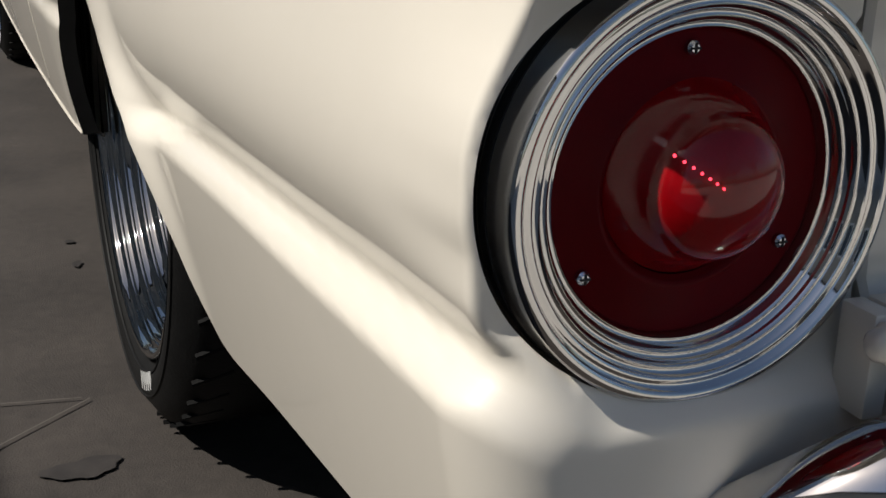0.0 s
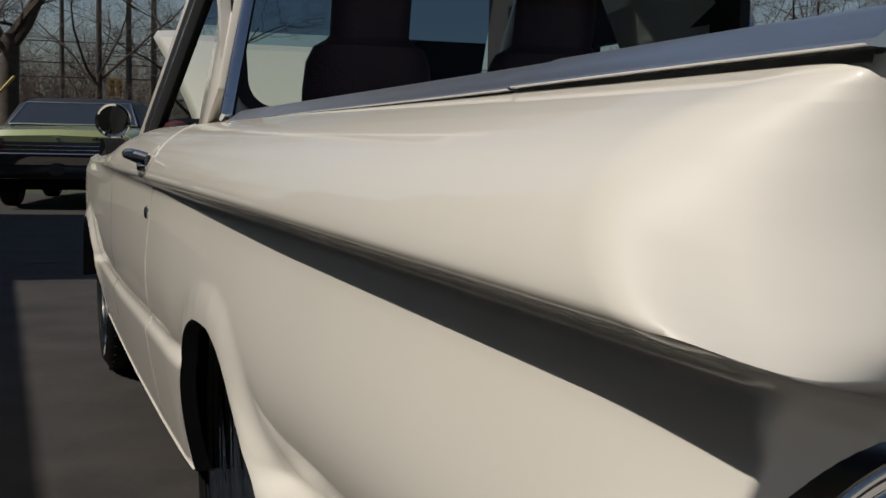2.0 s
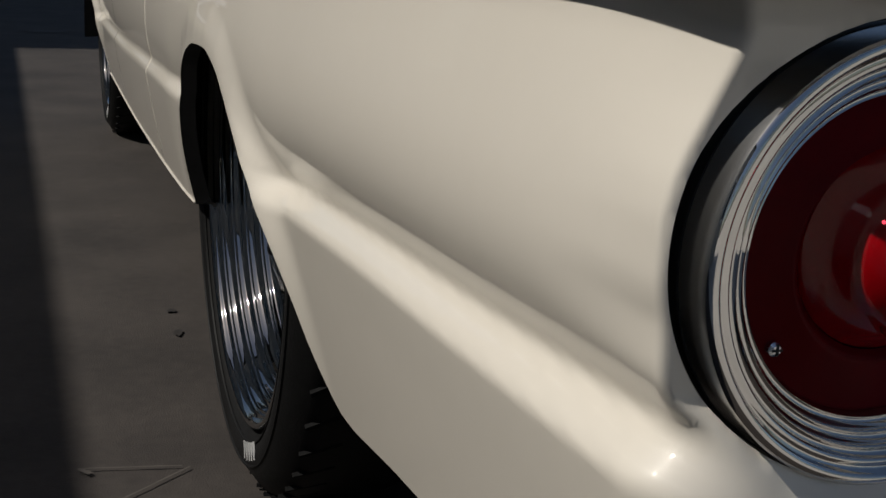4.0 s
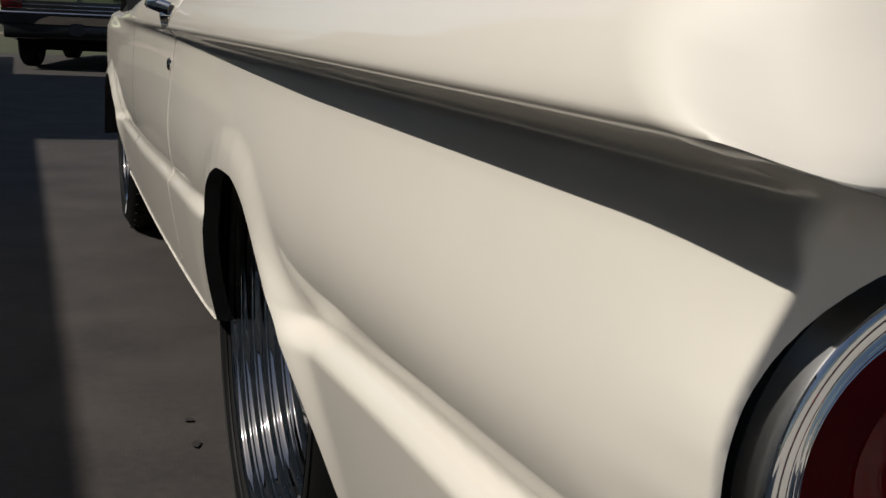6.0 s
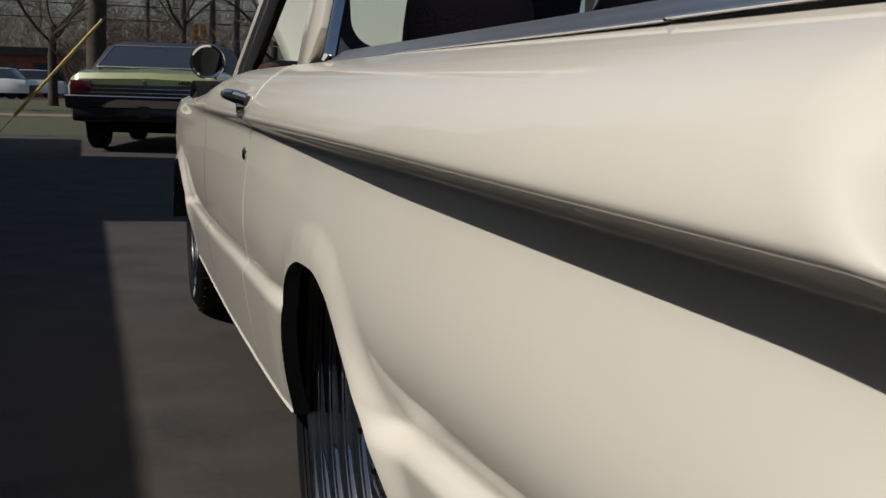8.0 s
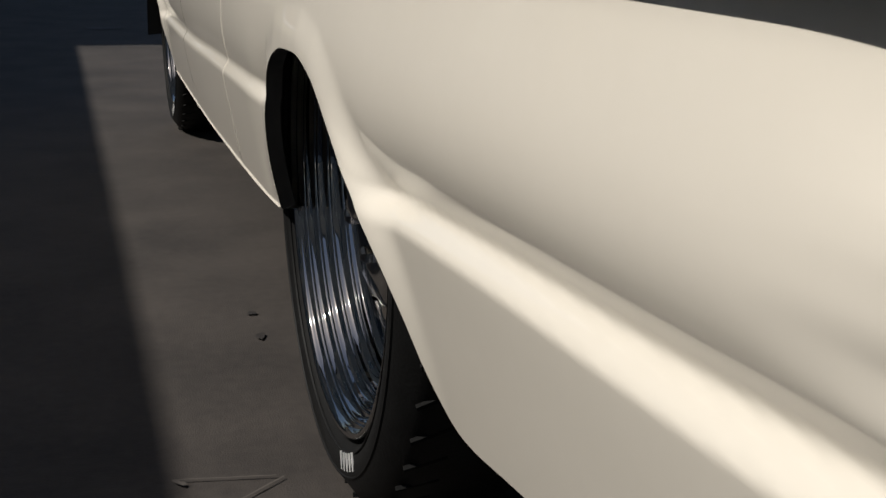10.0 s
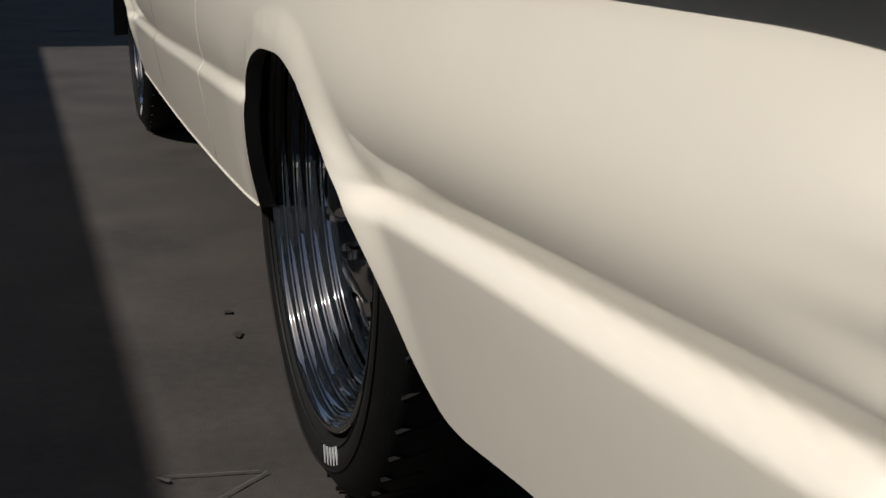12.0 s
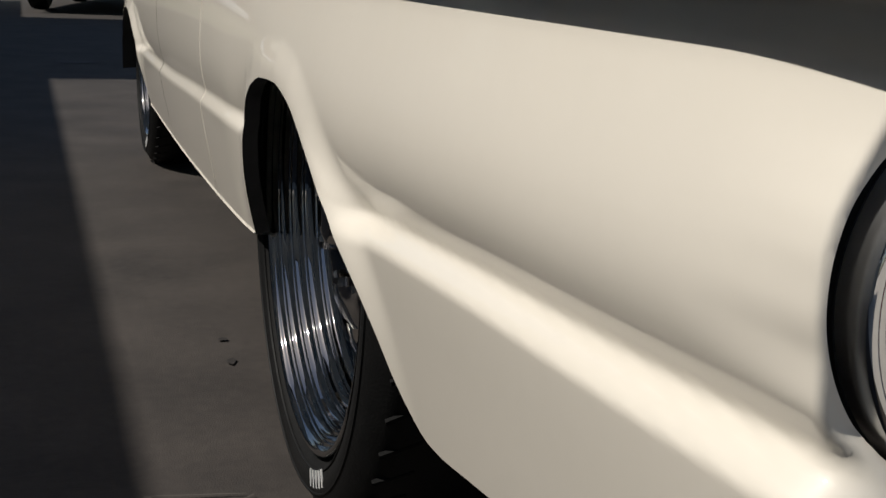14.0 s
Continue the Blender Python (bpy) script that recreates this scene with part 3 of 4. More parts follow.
# ---- wheels
def wheel(y, parent, xo=0.06):
    """xo: the plane of the rim's outer lip, facing -x."""
    w = new("wheel", None)
    w.parent = parent
    w.location = (xo, y, HUB_Z)
    w.scale = (1.0, HUB_Z / TYRE_R, HUB_Z / TYRE_R)
    c = (0.0, 0.0, 0.0)
    R = TYRE_R
    bm = bmesh.new()
    prof = [(0.222, 0.165), (0.25, 0.185), (0.295, 0.180), (R - 0.006, 0.165), (R, 0.15), (R, 0.03), (R - 0.007, 0.012), (R - 0.022, -0.001), (0.287, -0.009), (0.276, -0.011), (0.265, -0.009), (0.2575, -0.002), (0.2525, 0.004), (0.246, 0.012), (0.235, 0.02)]
    lathe(bm, prof, 128, "x", c)
    tyre = part("tyre", bm, TYRE, w, "black radial tyre")
    # moulded sidewall ribs
    for r in (0.2610, 0.2840):
        bm = bmesh.new()
        lathe(bm, [(r - 0.0015, -0.006 if r < 0.27 else -0.0095), (r - 0.0007, -0.0085 if r < 0.27 else -0.0115), (r + 0.0007, -0.0090 if r < 0.27 else -0.0115), (r + 0.0015, -0.0068 if r < 0.27 else -0.0090)], 128, "x", c)
        part("sidewall_rib", bm, TYRE, tyre)
    # tread cuts at the shoulder
    for k in range(48):
        a = 2 * math.pi * k / 48
        bm = bmesh.new()
        box(bm, 0.012, -0.0022, -0.004, 0.060, 0.0022, 0.0001)
        m = Matrix.Translation(c) @ Matrix.Rotation(a, 4, "X") @ Matrix.Translation((0, 0, R - 0.0002)) @ Matrix.Rotation(0.35, 4, "Z")
        part("tread_block", bm, BLACK, tyre, smooth=False, at=m)
    # chrome deep-dish rim
    bm = bmesh.new()
    prof = [(0.222, 0.022), (0.231, 0.010), (0.2345, 0.002), (0.2335, -0.002), (0.2305, -0.003), (0.2275, 0.0), (0.2262, 0.005)]
    for r0, d0 in ((0.2245, 0.011), (0.2150, 0.026), (0.2050, 0.043), (0.1940, 0.061)):
        prof += [(r0, d0), (r0 - 0.0012, d0 + 0.0004), (r0 - 0.0028, d0 + 0.0018), (r0 - 0.0026, d0 + 0.0034), (r0 - 0.0034, d0 + 0.0045), (r0 - 0.0048, d0 + 0.0050), (r0 - 0.0056, d0 + 0.0064), (r0 - 0.0058, d0 + 0.0100)]
    prof += [(0.186, 0.076), (0.176, 0.080), (0.168, 0.082)]
    lathe(bm, [(1.06 * r, d) for r, d in prof], 128, "x", c)
    rim = part("rim", bm, WHEEL_CHROME, w, "chrome stepped deep-dish rim", angle=70)
    # centre disc with slots
    inner = (-0.020, 0.0, 0.0)
    bm = bmesh.new()
    n = 10
    ring = [(0.181, 0.101), (0.172, 0.099), (0.162, 0.094), (0.150, 0.089)]
    lathe(bm, ring, 80, "x", inner)
    lathe(bm, [(0.120, 0.077), (0.108, 0.072), (0.088, 0.070), (0.078, 0.073), (0.060, 0.080), (0.047, 0.082), (0.040, 0.079), (0.038, 0.06)], 80, "x", inner)
    part("centre_disc", bm, WHEEL_CHROME, rim, angle=60)
    for k in range(n):
        a = 2 * math.pi * k / n
        bm = bmesh.new()
        o = []
        for r, hw, d in ((0.152, 0.034, 0.0895), (0.141, 0.020, 0.084), (0.129, 0.019, 0.080), (0.117, 0.027, 0.0765)):
            o.append([(d + 0.008, -hw, r), (d + 0.001, -hw * 0.8, r), (d - 0.003, 0, r), (d + 0.001, hw * 0.8, r), (d + 0.008, hw, r)])
        sheet(bm, o)
        part("spoke", bm, CHROME, rim, face=(-1, 0, 0), at=Matrix.Translation(inner) @ Matrix.Rotation(a, 4, "X"))
    bm = bmesh.new()
    lathe(bm, [(0.185, 0.13), (0.03, 0.14)], 48, "x", inner)
    part("brake_drum", bm, BLACK, rim)
    bm = bmesh.new()
    lathe(bm, [(0.0, 0.038), (0.018, 0.038), (0.028, 0.042), (0.034, 0.052), (0.036, 0.082)], 48, "x", inner)
    part("hub_cap", bm, CHROME, rim)
    for k in range(5):
        a = 2 * math.pi * k / 5 + 0.3
        bm = bmesh.new()
        lathe(bm, [(0.0, 0.048), (0.006, 0.049), (0.0095, 0.053), (0.0105, 0.060), (0.0105, 0.074)], 6, "x", (0, 0, 0))
        part("lug_nut", bm, CHROME, rim, at=Matrix.Translation(inner) @ Matrix.Rotation(a, 4, "X") @ Matrix.Translation((0, 0, 0.066)), angle=20)
    # raised white sidewall characters, worn to plain bars
    for k in range(5):
        a = radians(152 + 3.0 * k)
        bm = bmesh.new()
        box(bm, -0.0128, -0.0013, -0.009, -0.0108, 0.0013, 0.009)
        part("sidewall_mark", bm, WHITE_LETTER, tyre, smooth=False, at=Matrix.Translation(c) @ Matrix.Rotation(a, 4, "X") @ Matrix.Translation((0.0012, 0, 0.269)))
    return w


wheel(HUB_R, car, 0.066)
wheel(HUB_F, car, 0.068)


# ---- cab
CAB_Y, CAB_L, CAB_R = 1.50, 0.105, 1.055
ROOF_Z = 1.31


def slab(name, pts, thick, material, parent, normal=None, label=""):
    """A flat polygon given thickness against its normal."""
    bm = bmesh.new()
    vs = [bm.verts.new(p) for p in pts]
    f = bm.faces.new(vs)
    f.normal_update()
    n = f.normal.copy()
    r = bmesh.ops.extrude_face_region(bm, geom=[f])
    for v in r["geom"]:
        if isinstance(v, bmesh.types.BMVert):
            v.co -= n * thick
    return part(name, bm, material, parent, label, smooth=False)


def bar(name, a, b, w, d, material, parent, label="", across=(1, 0, 0)):
    """A straight rectangular bar from a to b: w along across, d square to it."""
    a, b = Vector(a), Vector(b)
    ax = (b - a).normalized()
    u = Vector(across)
    u = (u - ax * u.dot(ax)).normalized()
    v = ax.cross(u)
    bm = bmesh.new()
    vs = []
    for p in (a, b):
        vs.append([bm.verts.new(p + u * i * w / 2 + v * j * d / 2) for i, j in ((-1, -1), (1, -1), (1, 1), (-1, 1))])
    for k in range(4):
        bm.faces.new((vs[0][k], vs[0][(k + 1) % 4], vs[1][(k + 1) % 4], vs[1][k]))
    bm.faces.new(vs[0][::-1])
    bm.faces.new(vs[1])
    bmesh.ops.bevel(bm, geom=list(bm.edges), offset=min(w, d) * 0.2, segments=2, affect="EDGES", profile=0.5)
    return part(name, bm, material, parent, label)


cab = new("cab")
cab.parent = car
# roof
bm = bmesh.new()
rows = []
for y in np.linspace(1.42, 2.62, 14):
    t = (y - 2.02) / 0.62
    zc = ROOF_Z + 0.05 * (1 - t * t)
    rows.append([(CAB_L + 0.10, y, ROOF_Z - 0.06 - 0.02 * t * t), (CAB_L + 0.16, y, zc - 0.02)] + [(x, y, zc + 0.012) for x in np.linspace(CAB_L + 0.25, CAB_R - 0.25, 4)] + [(CAB_R - 0.16, y, zc - 0.02), (CAB_R - 0.10, y, ROOF_Z - 0.06 - 0.02 * t * t)])
sheet(bm, rows)
part("roof", bm, CREAM, cab)
bm = bmesh.new()
sheet(bm, [[(CAB_L + 0.10, y, ROOF_Z - 0.075), (CAB_R - 0.10, y, ROOF_Z - 0.075)] for y in (1.44, 2.6)])
part("headliner", bm, DARK_TRIM, cab)


def mirrored(fn):
    for flip in (False, True):
        fn((lambda x: CAB_L + CAB_R - x) if flip else (lambda x: x))


def pillars(fx):
    # rear corner of the cab, leaning in and forwards
    bar("rear_pillar", (fx(0.098), 1.678, 0.812), (fx(0.205), 1.862, ROOF_Z - 0.04), 0.03, 0.36, CREAM, cab)
    bar("pillar_seal", (fx(0.098), 1.498, 0.83), (fx(0.202), 1.676, ROOF_Z - 0.05), 0.014, 0.020, RUBBER, cab)
    bar("pillar_trim", (fx(0.090), 1.476, 0.836), (fx(0.194), 1.650, ROOF_Z - 0.05), 0.018, 0.028, CHROME_DULL, cab, "chrome corner strip")
    for k in (0.03, 0.06):
        bm = bmesh.new()
        bmesh.ops.create_icosphere(bm, subdivisions=2, radius=0.004, matrix=Matrix.Translation((fx(0.083 + 0.104 * k / 0.424), 1.465 + 0.174 * k / 0.424, 0.838 + k)))
        part("trim_screw", bm, CHROME, cab)
    bar("front_pillar", (fx(0.104), 2.975, 0.80), (fx(0.208), 2.325, ROOF_Z - 0.05), 0.024, 0.05, CREAM, cab)
    bar("window_frame", (fx(0.100), 2.925, 0.80), (fx(0.202), 2.275, ROOF_Z - 0.06), 0.016, 0.022, CHROME_DULL, cab)
    bar("window_seal", (fx(0.108), 2.865, 0.80), (fx(0.208), 2.215, ROOF_Z - 0.06), 0.020, 0.10, RUBBER, cab)
    bar("vent_post", (fx(0.100), 2.885, 0.80), (fx(0.198), 2.235, ROOF_Z - 0.06), 0.008, 0.010, CHROME_DULL, cab)


mirrored(pillars)
# rear window: cream surround, rubber seal with round corners, glass
def round_rect(x0, z0, x1, z1, r, n=8):
    out = []
    for cx, cz, a0 in ((x1 - r, z1 - r, 0), (x0 + r, z1 - r, 90), (x0 + r, z0 + r, 180), (x1 - r, z0 + r, 270)):
        out += [(cx + r * math.cos(radians(a0 + 90 * k / n)), cz + r * math.sin(radians(a0 + 90 * k / n))) for k in range(n + 1)]
    return out


def frame_ring(outer, inner, y0, y1, lean=0.0, zb=0.83):
    bm = bmesh.new()
    def at(p, y):
        return bm.verts.new((p[0], y + lean * (p[1] - zb), p[1]))
    rings = [[at(p, y) for p in loop] for loop, y in ((outer, y1), (outer, y0), (inner, y0), (inner, y1))]
    n = len(outer)
    for a, b in zip(rings, rings[1:] + rings[:1]):
        for k in range(n):
            bm.faces.new((a[k], a[(k + 1) % n], b[(k + 1) % n], b[k]))
    return bm


LEAN_W = 0.40
out0, out1, out2 = round_rect(CAB_L - 0.008, 0.80, CAB_R + 0.008, 1.28, 0.05), round_rect(CAB_L + 0.008, 0.840, CAB_R - 0.008, 1.25, 0.050), round_rect(CAB_L + 0.027, 0.856, CAB_R - 0.027, 1.232, 0.040)
part("rear_window_frame", frame_ring(out0, out1, CAB_Y, CAB_Y + 0.03, LEAN_W), CREAM, cab)
part("rear_window_seal", frame_ring(out1, out2, CAB_Y - 0.006, CAB_Y + 0.02, LEAN_W), RUBBER, cab)
bm = bmesh.new()
bm.faces.new([bm.verts.new((p[0], CAB_Y + 0.008 + LEAN_W * (p[1] - 0.83), p[1])) for p in out2])
g = part("rear_window_glass", bm, GLASS, cab, smooth=False)
def screen(name, t0, t1, material, s0=0.0, s1=1.0):
    """A band of the windscreen between two heights and two widths."""
    bm = bmesh.new()
    a = [Vector((0.15, 2.90, 0.83)).lerp(Vector((0.23, 2.52, 1.26)), t) for t in (t0, t1)]
    b2 = [Vector((CAB_R - 0.045, 2.90, 0.83)).lerp(Vector((CAB_R - 0.12, 2.52, 1.26)), t) for t in (t0, t1)]
    a, b2 = [p.lerp(q, s0) for p, q in zip(a, b2)], [p.lerp(q, s1) for p, q in zip(a, b2)]
    bm.faces.new([bm.verts.new(p) for p in (a[0], b2[0], b2[1], a[1])])
    return part(name, bm, material, cab, smooth=False)


screen("windscreen", 0.0, 0.60, GLASS, 0.0, 0.48)
# The dim view through the right half is put into opaque dark glass.
screen("windscreen", 0.0, 0.60, DARKGLASS, 0.48, 1.0)
screen("windscreen_tint_band", 0.60, 1.0, TINT)
bm = bmesh.new()
box(bm, 0.11, CAB_Y, 0.50, WIDE - 0.11, CAB_Y + 0.03, 0.832)
part("cab_back_panel", bm, CREAM, cab)
bm = bmesh.new()
box(bm, 0.12, 2.62, 0.70, WIDE - 0.12, 2.92, 0.86, 0.04)
part("dashboard", bm, MAROON, cab)


def seat(x0, x1, parent):
    s = new("seat")
    s.parent = parent
    bm = bmesh.new()
    rows = []
    for z, k, y in ((0.50, 1.0, 1.80), (0.80, 1.0, 1.75), (0.90, 0.99, 1.735), (0.945, 0.95, 1.732), (0.972, 0.84, 1.73), (0.984, 0.66, 1.73), (0.992, 0.60, 1.728), (1.06, 0.60, 1.715), (1.12, 0.56, 1.705), (1.15, 0.40, 1.70), (1.158, 0.10, 1.70)):
        m, h = (x0 + x1) / 2, (x1 - x0) / 2 * k
        rows.append([(m + h * math.cos(a), y + 0.055 * math.sin(a) * min(1.0, k + 0.2), z) for a in np.linspace(0, 2 * math.pi, 25)])
    sheet(bm, rows)
    part("backrest", bm, MAROON, s, "high-backed maroon vinyl backrest")
    bm = bmesh.new()
    box(bm, x0, 1.78, 0.42, x1, 2.25, 0.56, 0.05, 4)
    part("cushion", bm, MAROON, s)


seat(0.262, 0.500, cab)
seat(0.60, 0.86, cab)
# dark trim inside the far door's window
bm = bmesh.new()
box(bm, 1.0, 1.53, 1.035, 1.02, 2.75, 1.26)
box(bm, 1.0, 2.11, 0.78, 1.02, 2.75, 1.035)
box(bm, 1.0, 1.53, 0.70, 1.02, 1.63, 1.035)
box(bm, 1.0, 1.63, 0.70, 1.02, 2.11, 0.93)
part("door_trim", bm, DARK_TRIM, cab, "dark trim round the far door window", smooth=False)

# raised bonnet
bm = bmesh.new()
rows = []
for t in np.linspace(0, 1, 10):
    y, z = 3.00 + 0.75 * t, 0.84 + 0.325 * t ** 0.8
    xl = 0.262 - 0.045 * t
    rows.append([(xl - 0.012, y + 0.02, z - 0.02), (xl, y, z)] + [(x, y - 0.02, z + 0.006) for x in np.linspace(0.32, WIDE - 0.36, 6)] + [(WIDE - 0.30, y, z), (WIDE - 0.28, y + 0.02, z - 0.02)])
sheet(bm, rows)
bonnet = part("bonnet", bm, CREAM, car, "cream bonnet propped open")
bonnet.modifiers.new("thickness", "SOLIDIFY").thickness = 0.02

# ---- door fittings
LOCK_X = taper(1.866) + inset(1.866, 0.675) - 0.0025
hd = new("door_handle")
hd.parent = door
bm = bmesh.new()
tube(bm, [(0.004, 1.93, 0.772), (-0.012, 1.925, 0.776), (-0.021, 1.90, 0.778), (-0.022, 1.86, 0.779), (-0.020, 1.82, 0.778), (-0.012, 1.78, 0.775), (0.004, 1.77, 0.770)], [0.008, 0.0085, 0.009, 0.0095, 0.0105, 0.0115, 0.011], 12)
part("grip", bm, CHROME, hd, "chrome pull handle")
bm = bmesh.new()
lathe(bm, [(0.0, -0.020), (0.008, -0.019), (0.010, -0.012), (0.0105, 0.004)], 20, "x", (0.006, 1.78, 0.760))
part("push_button", bm, CHROME, hd)
bm = bmesh.new()
lathe(bm, [(0.0, -0.003), (0.009, -0.003), (0.0115, 0.0), (0.012, 0.012)], 24, "x", (LOCK_X, 1.866, 0.675))
lk = part("door_lock", bm, CHROME, door, "small chrome key lock")
bm = bmesh.new()
box(bm, LOCK_X - 0.004, 1.8645, 0.669, LOCK_X - 0.002, 1.8675, 0.681)
part("keyhole", bm, RUBBER, lk, smooth=False)

mir = new("side_mirror")
mir.parent = door
MX, MY, MZ = 0.014, 2.80, 0.854
bm = bmesh.new()
lathe(bm, [(0.036, 0.0), (0.041, -0.003), (0.0435, 0.002), (0.0435, 0.008), (0.038, 0.026), (0.024, 0.040), (0.0, 0.046)], 48, "y", (MX, MY, MZ))
part("housing", bm, CHROME, mir, "round chrome mirror housing")
bm = bmesh.new()
lathe(bm, [(0.0, 0.0), (0.037, 0.0)], 48, "y", (MX, MY + 0.0005, MZ))
part("mirror_glass", bm, mat("mirror_glass", (0.035, 0.037, 0.042), 0.02, 1.0), mir, face=(0, -1, 0))
bm = bmesh.new()
tube(bm, [(MX + 0.01, MY + 0.03, MZ - 0.025), (MX + 0.035, MY + 0.03, MZ - 0.045), (MX + 0.06, MY + 0.03, 0.80)], [0.006, 0.006, 0.008], 12)
part("stalk", bm, CHROME, mir)
bm = bmesh.new()
box(bm, MX + 0.045, MY, 0.795, MX + 0.085, MY + 0.07, 0.808, 0.004)
part("mount", bm, CHROME, mir)

# rocker strip
bm = bmesh.new()
rows = []
for y in np.linspace(1.426, 3.62, 30):
    x = taper(y) + inset(y, low_edge(y) + 0.001) - 0.001
    zb = low_edge(y) - 0.338
    rows.append([(x + 0.006, y, zb + 0.3410), (x - 0.0008, y, zb + 0.3405), (x - 0.0018, y, zb + 0.3392), (x - 0.0006, y, zb + 0.3378), (x + 0.03, y, zb + 0.336)])
sheet(bm, rows)
part("rocker_strip", bm, CREAM, car)

# tailgate hinge and bumper
hg = new("tailgate_hinge")
hg.parent = car
bm = bmesh.new()
box(bm, 0.196, REAR_Y - 0.010, 0.508, 0.2075, REAR_Y + 0.012, 0.556, 0.0015)
box(bm, 0.2100, REAR_Y - 0.010, 0.508, 0.260, REAR_Y + 0.012, 0.556, 0.0015)
part("leaf", bm, CREAM, hg, "painted steel hinge leaf")
bm = bmesh.new()
lathe(bm, [(0.0, -0.014), (0.004, -0.0135), (0.0068, -0.011), (0.0078, -0.006), (0.0092, -0.005), (0.0092, 0.001), (0.0085, 0.002), (0.0085, 0.05)], 24, "x", (0.2025, REAR_Y - 0.016, 0.5455))
part("bolt", bm, CREAM, hg, "cream painted pivot bolt", angle=50)
bm = bmesh.new()
rows = []
for t in np.linspace(0, 1, 40):
    x = 0.085 + (WIDE - 0.17) * t
    e = smooth01(0, 0.10, min(t, 1 - t))
    y = REAR_Y - 0.005 - 0.065 * e
    top = 0.452 + 0.080 * e
    rows.append([(x, y + 0.035, top - 0.004), (x, y + 0.018, top), (x, y + 0.004, top - 0.004), (x, y - 0.008, top - 0.02), (x, y - 0.012, top - 0.05), (x, y - 0.004, top - 0.09), (x, y + 0.03, top - 0.11)])
sheet(bm, rows)
part("rear_bumper", bm, CHROME, car, "chrome rear bumper")


# ---------------------------------------------------------------- surroundings
SIDING = mat("weathered_siding", (0.30, 0.285, 0.26), 0.7, color2=(0.38, 0.36, 0.33), scale=1.5, bump=0.2)
AMBER_LENS = mat("amber_signal_lens", (0.45, 0.20, 0.04), 0.4, vary=0.1)
SHINGLE = mat("asphalt_shingle", (0.04, 0.038, 0.036), 0.9, color2=(0.07, 0.065, 0.06), scale=6, bump=0.5)
def strip(name, x0, y0, x1, y1, z, material, label, cat):
    bm = bmesh.new()
    n = 24
    rows = []
    for i in range(n + 1):
        y = y0 + (y1 - y0) * i / n
        rows.append([(x, y, z) for x in np.linspace(x0, x1, 12)])
    sheet(bm, rows)
    return tagged(part(name, bm, material), label, cat, kind="structure")


strip("lawn", -60, 19.3, 40, 62, 0.004, GRASS, "thin brown-green winter lawn beside the lot", "lawn")


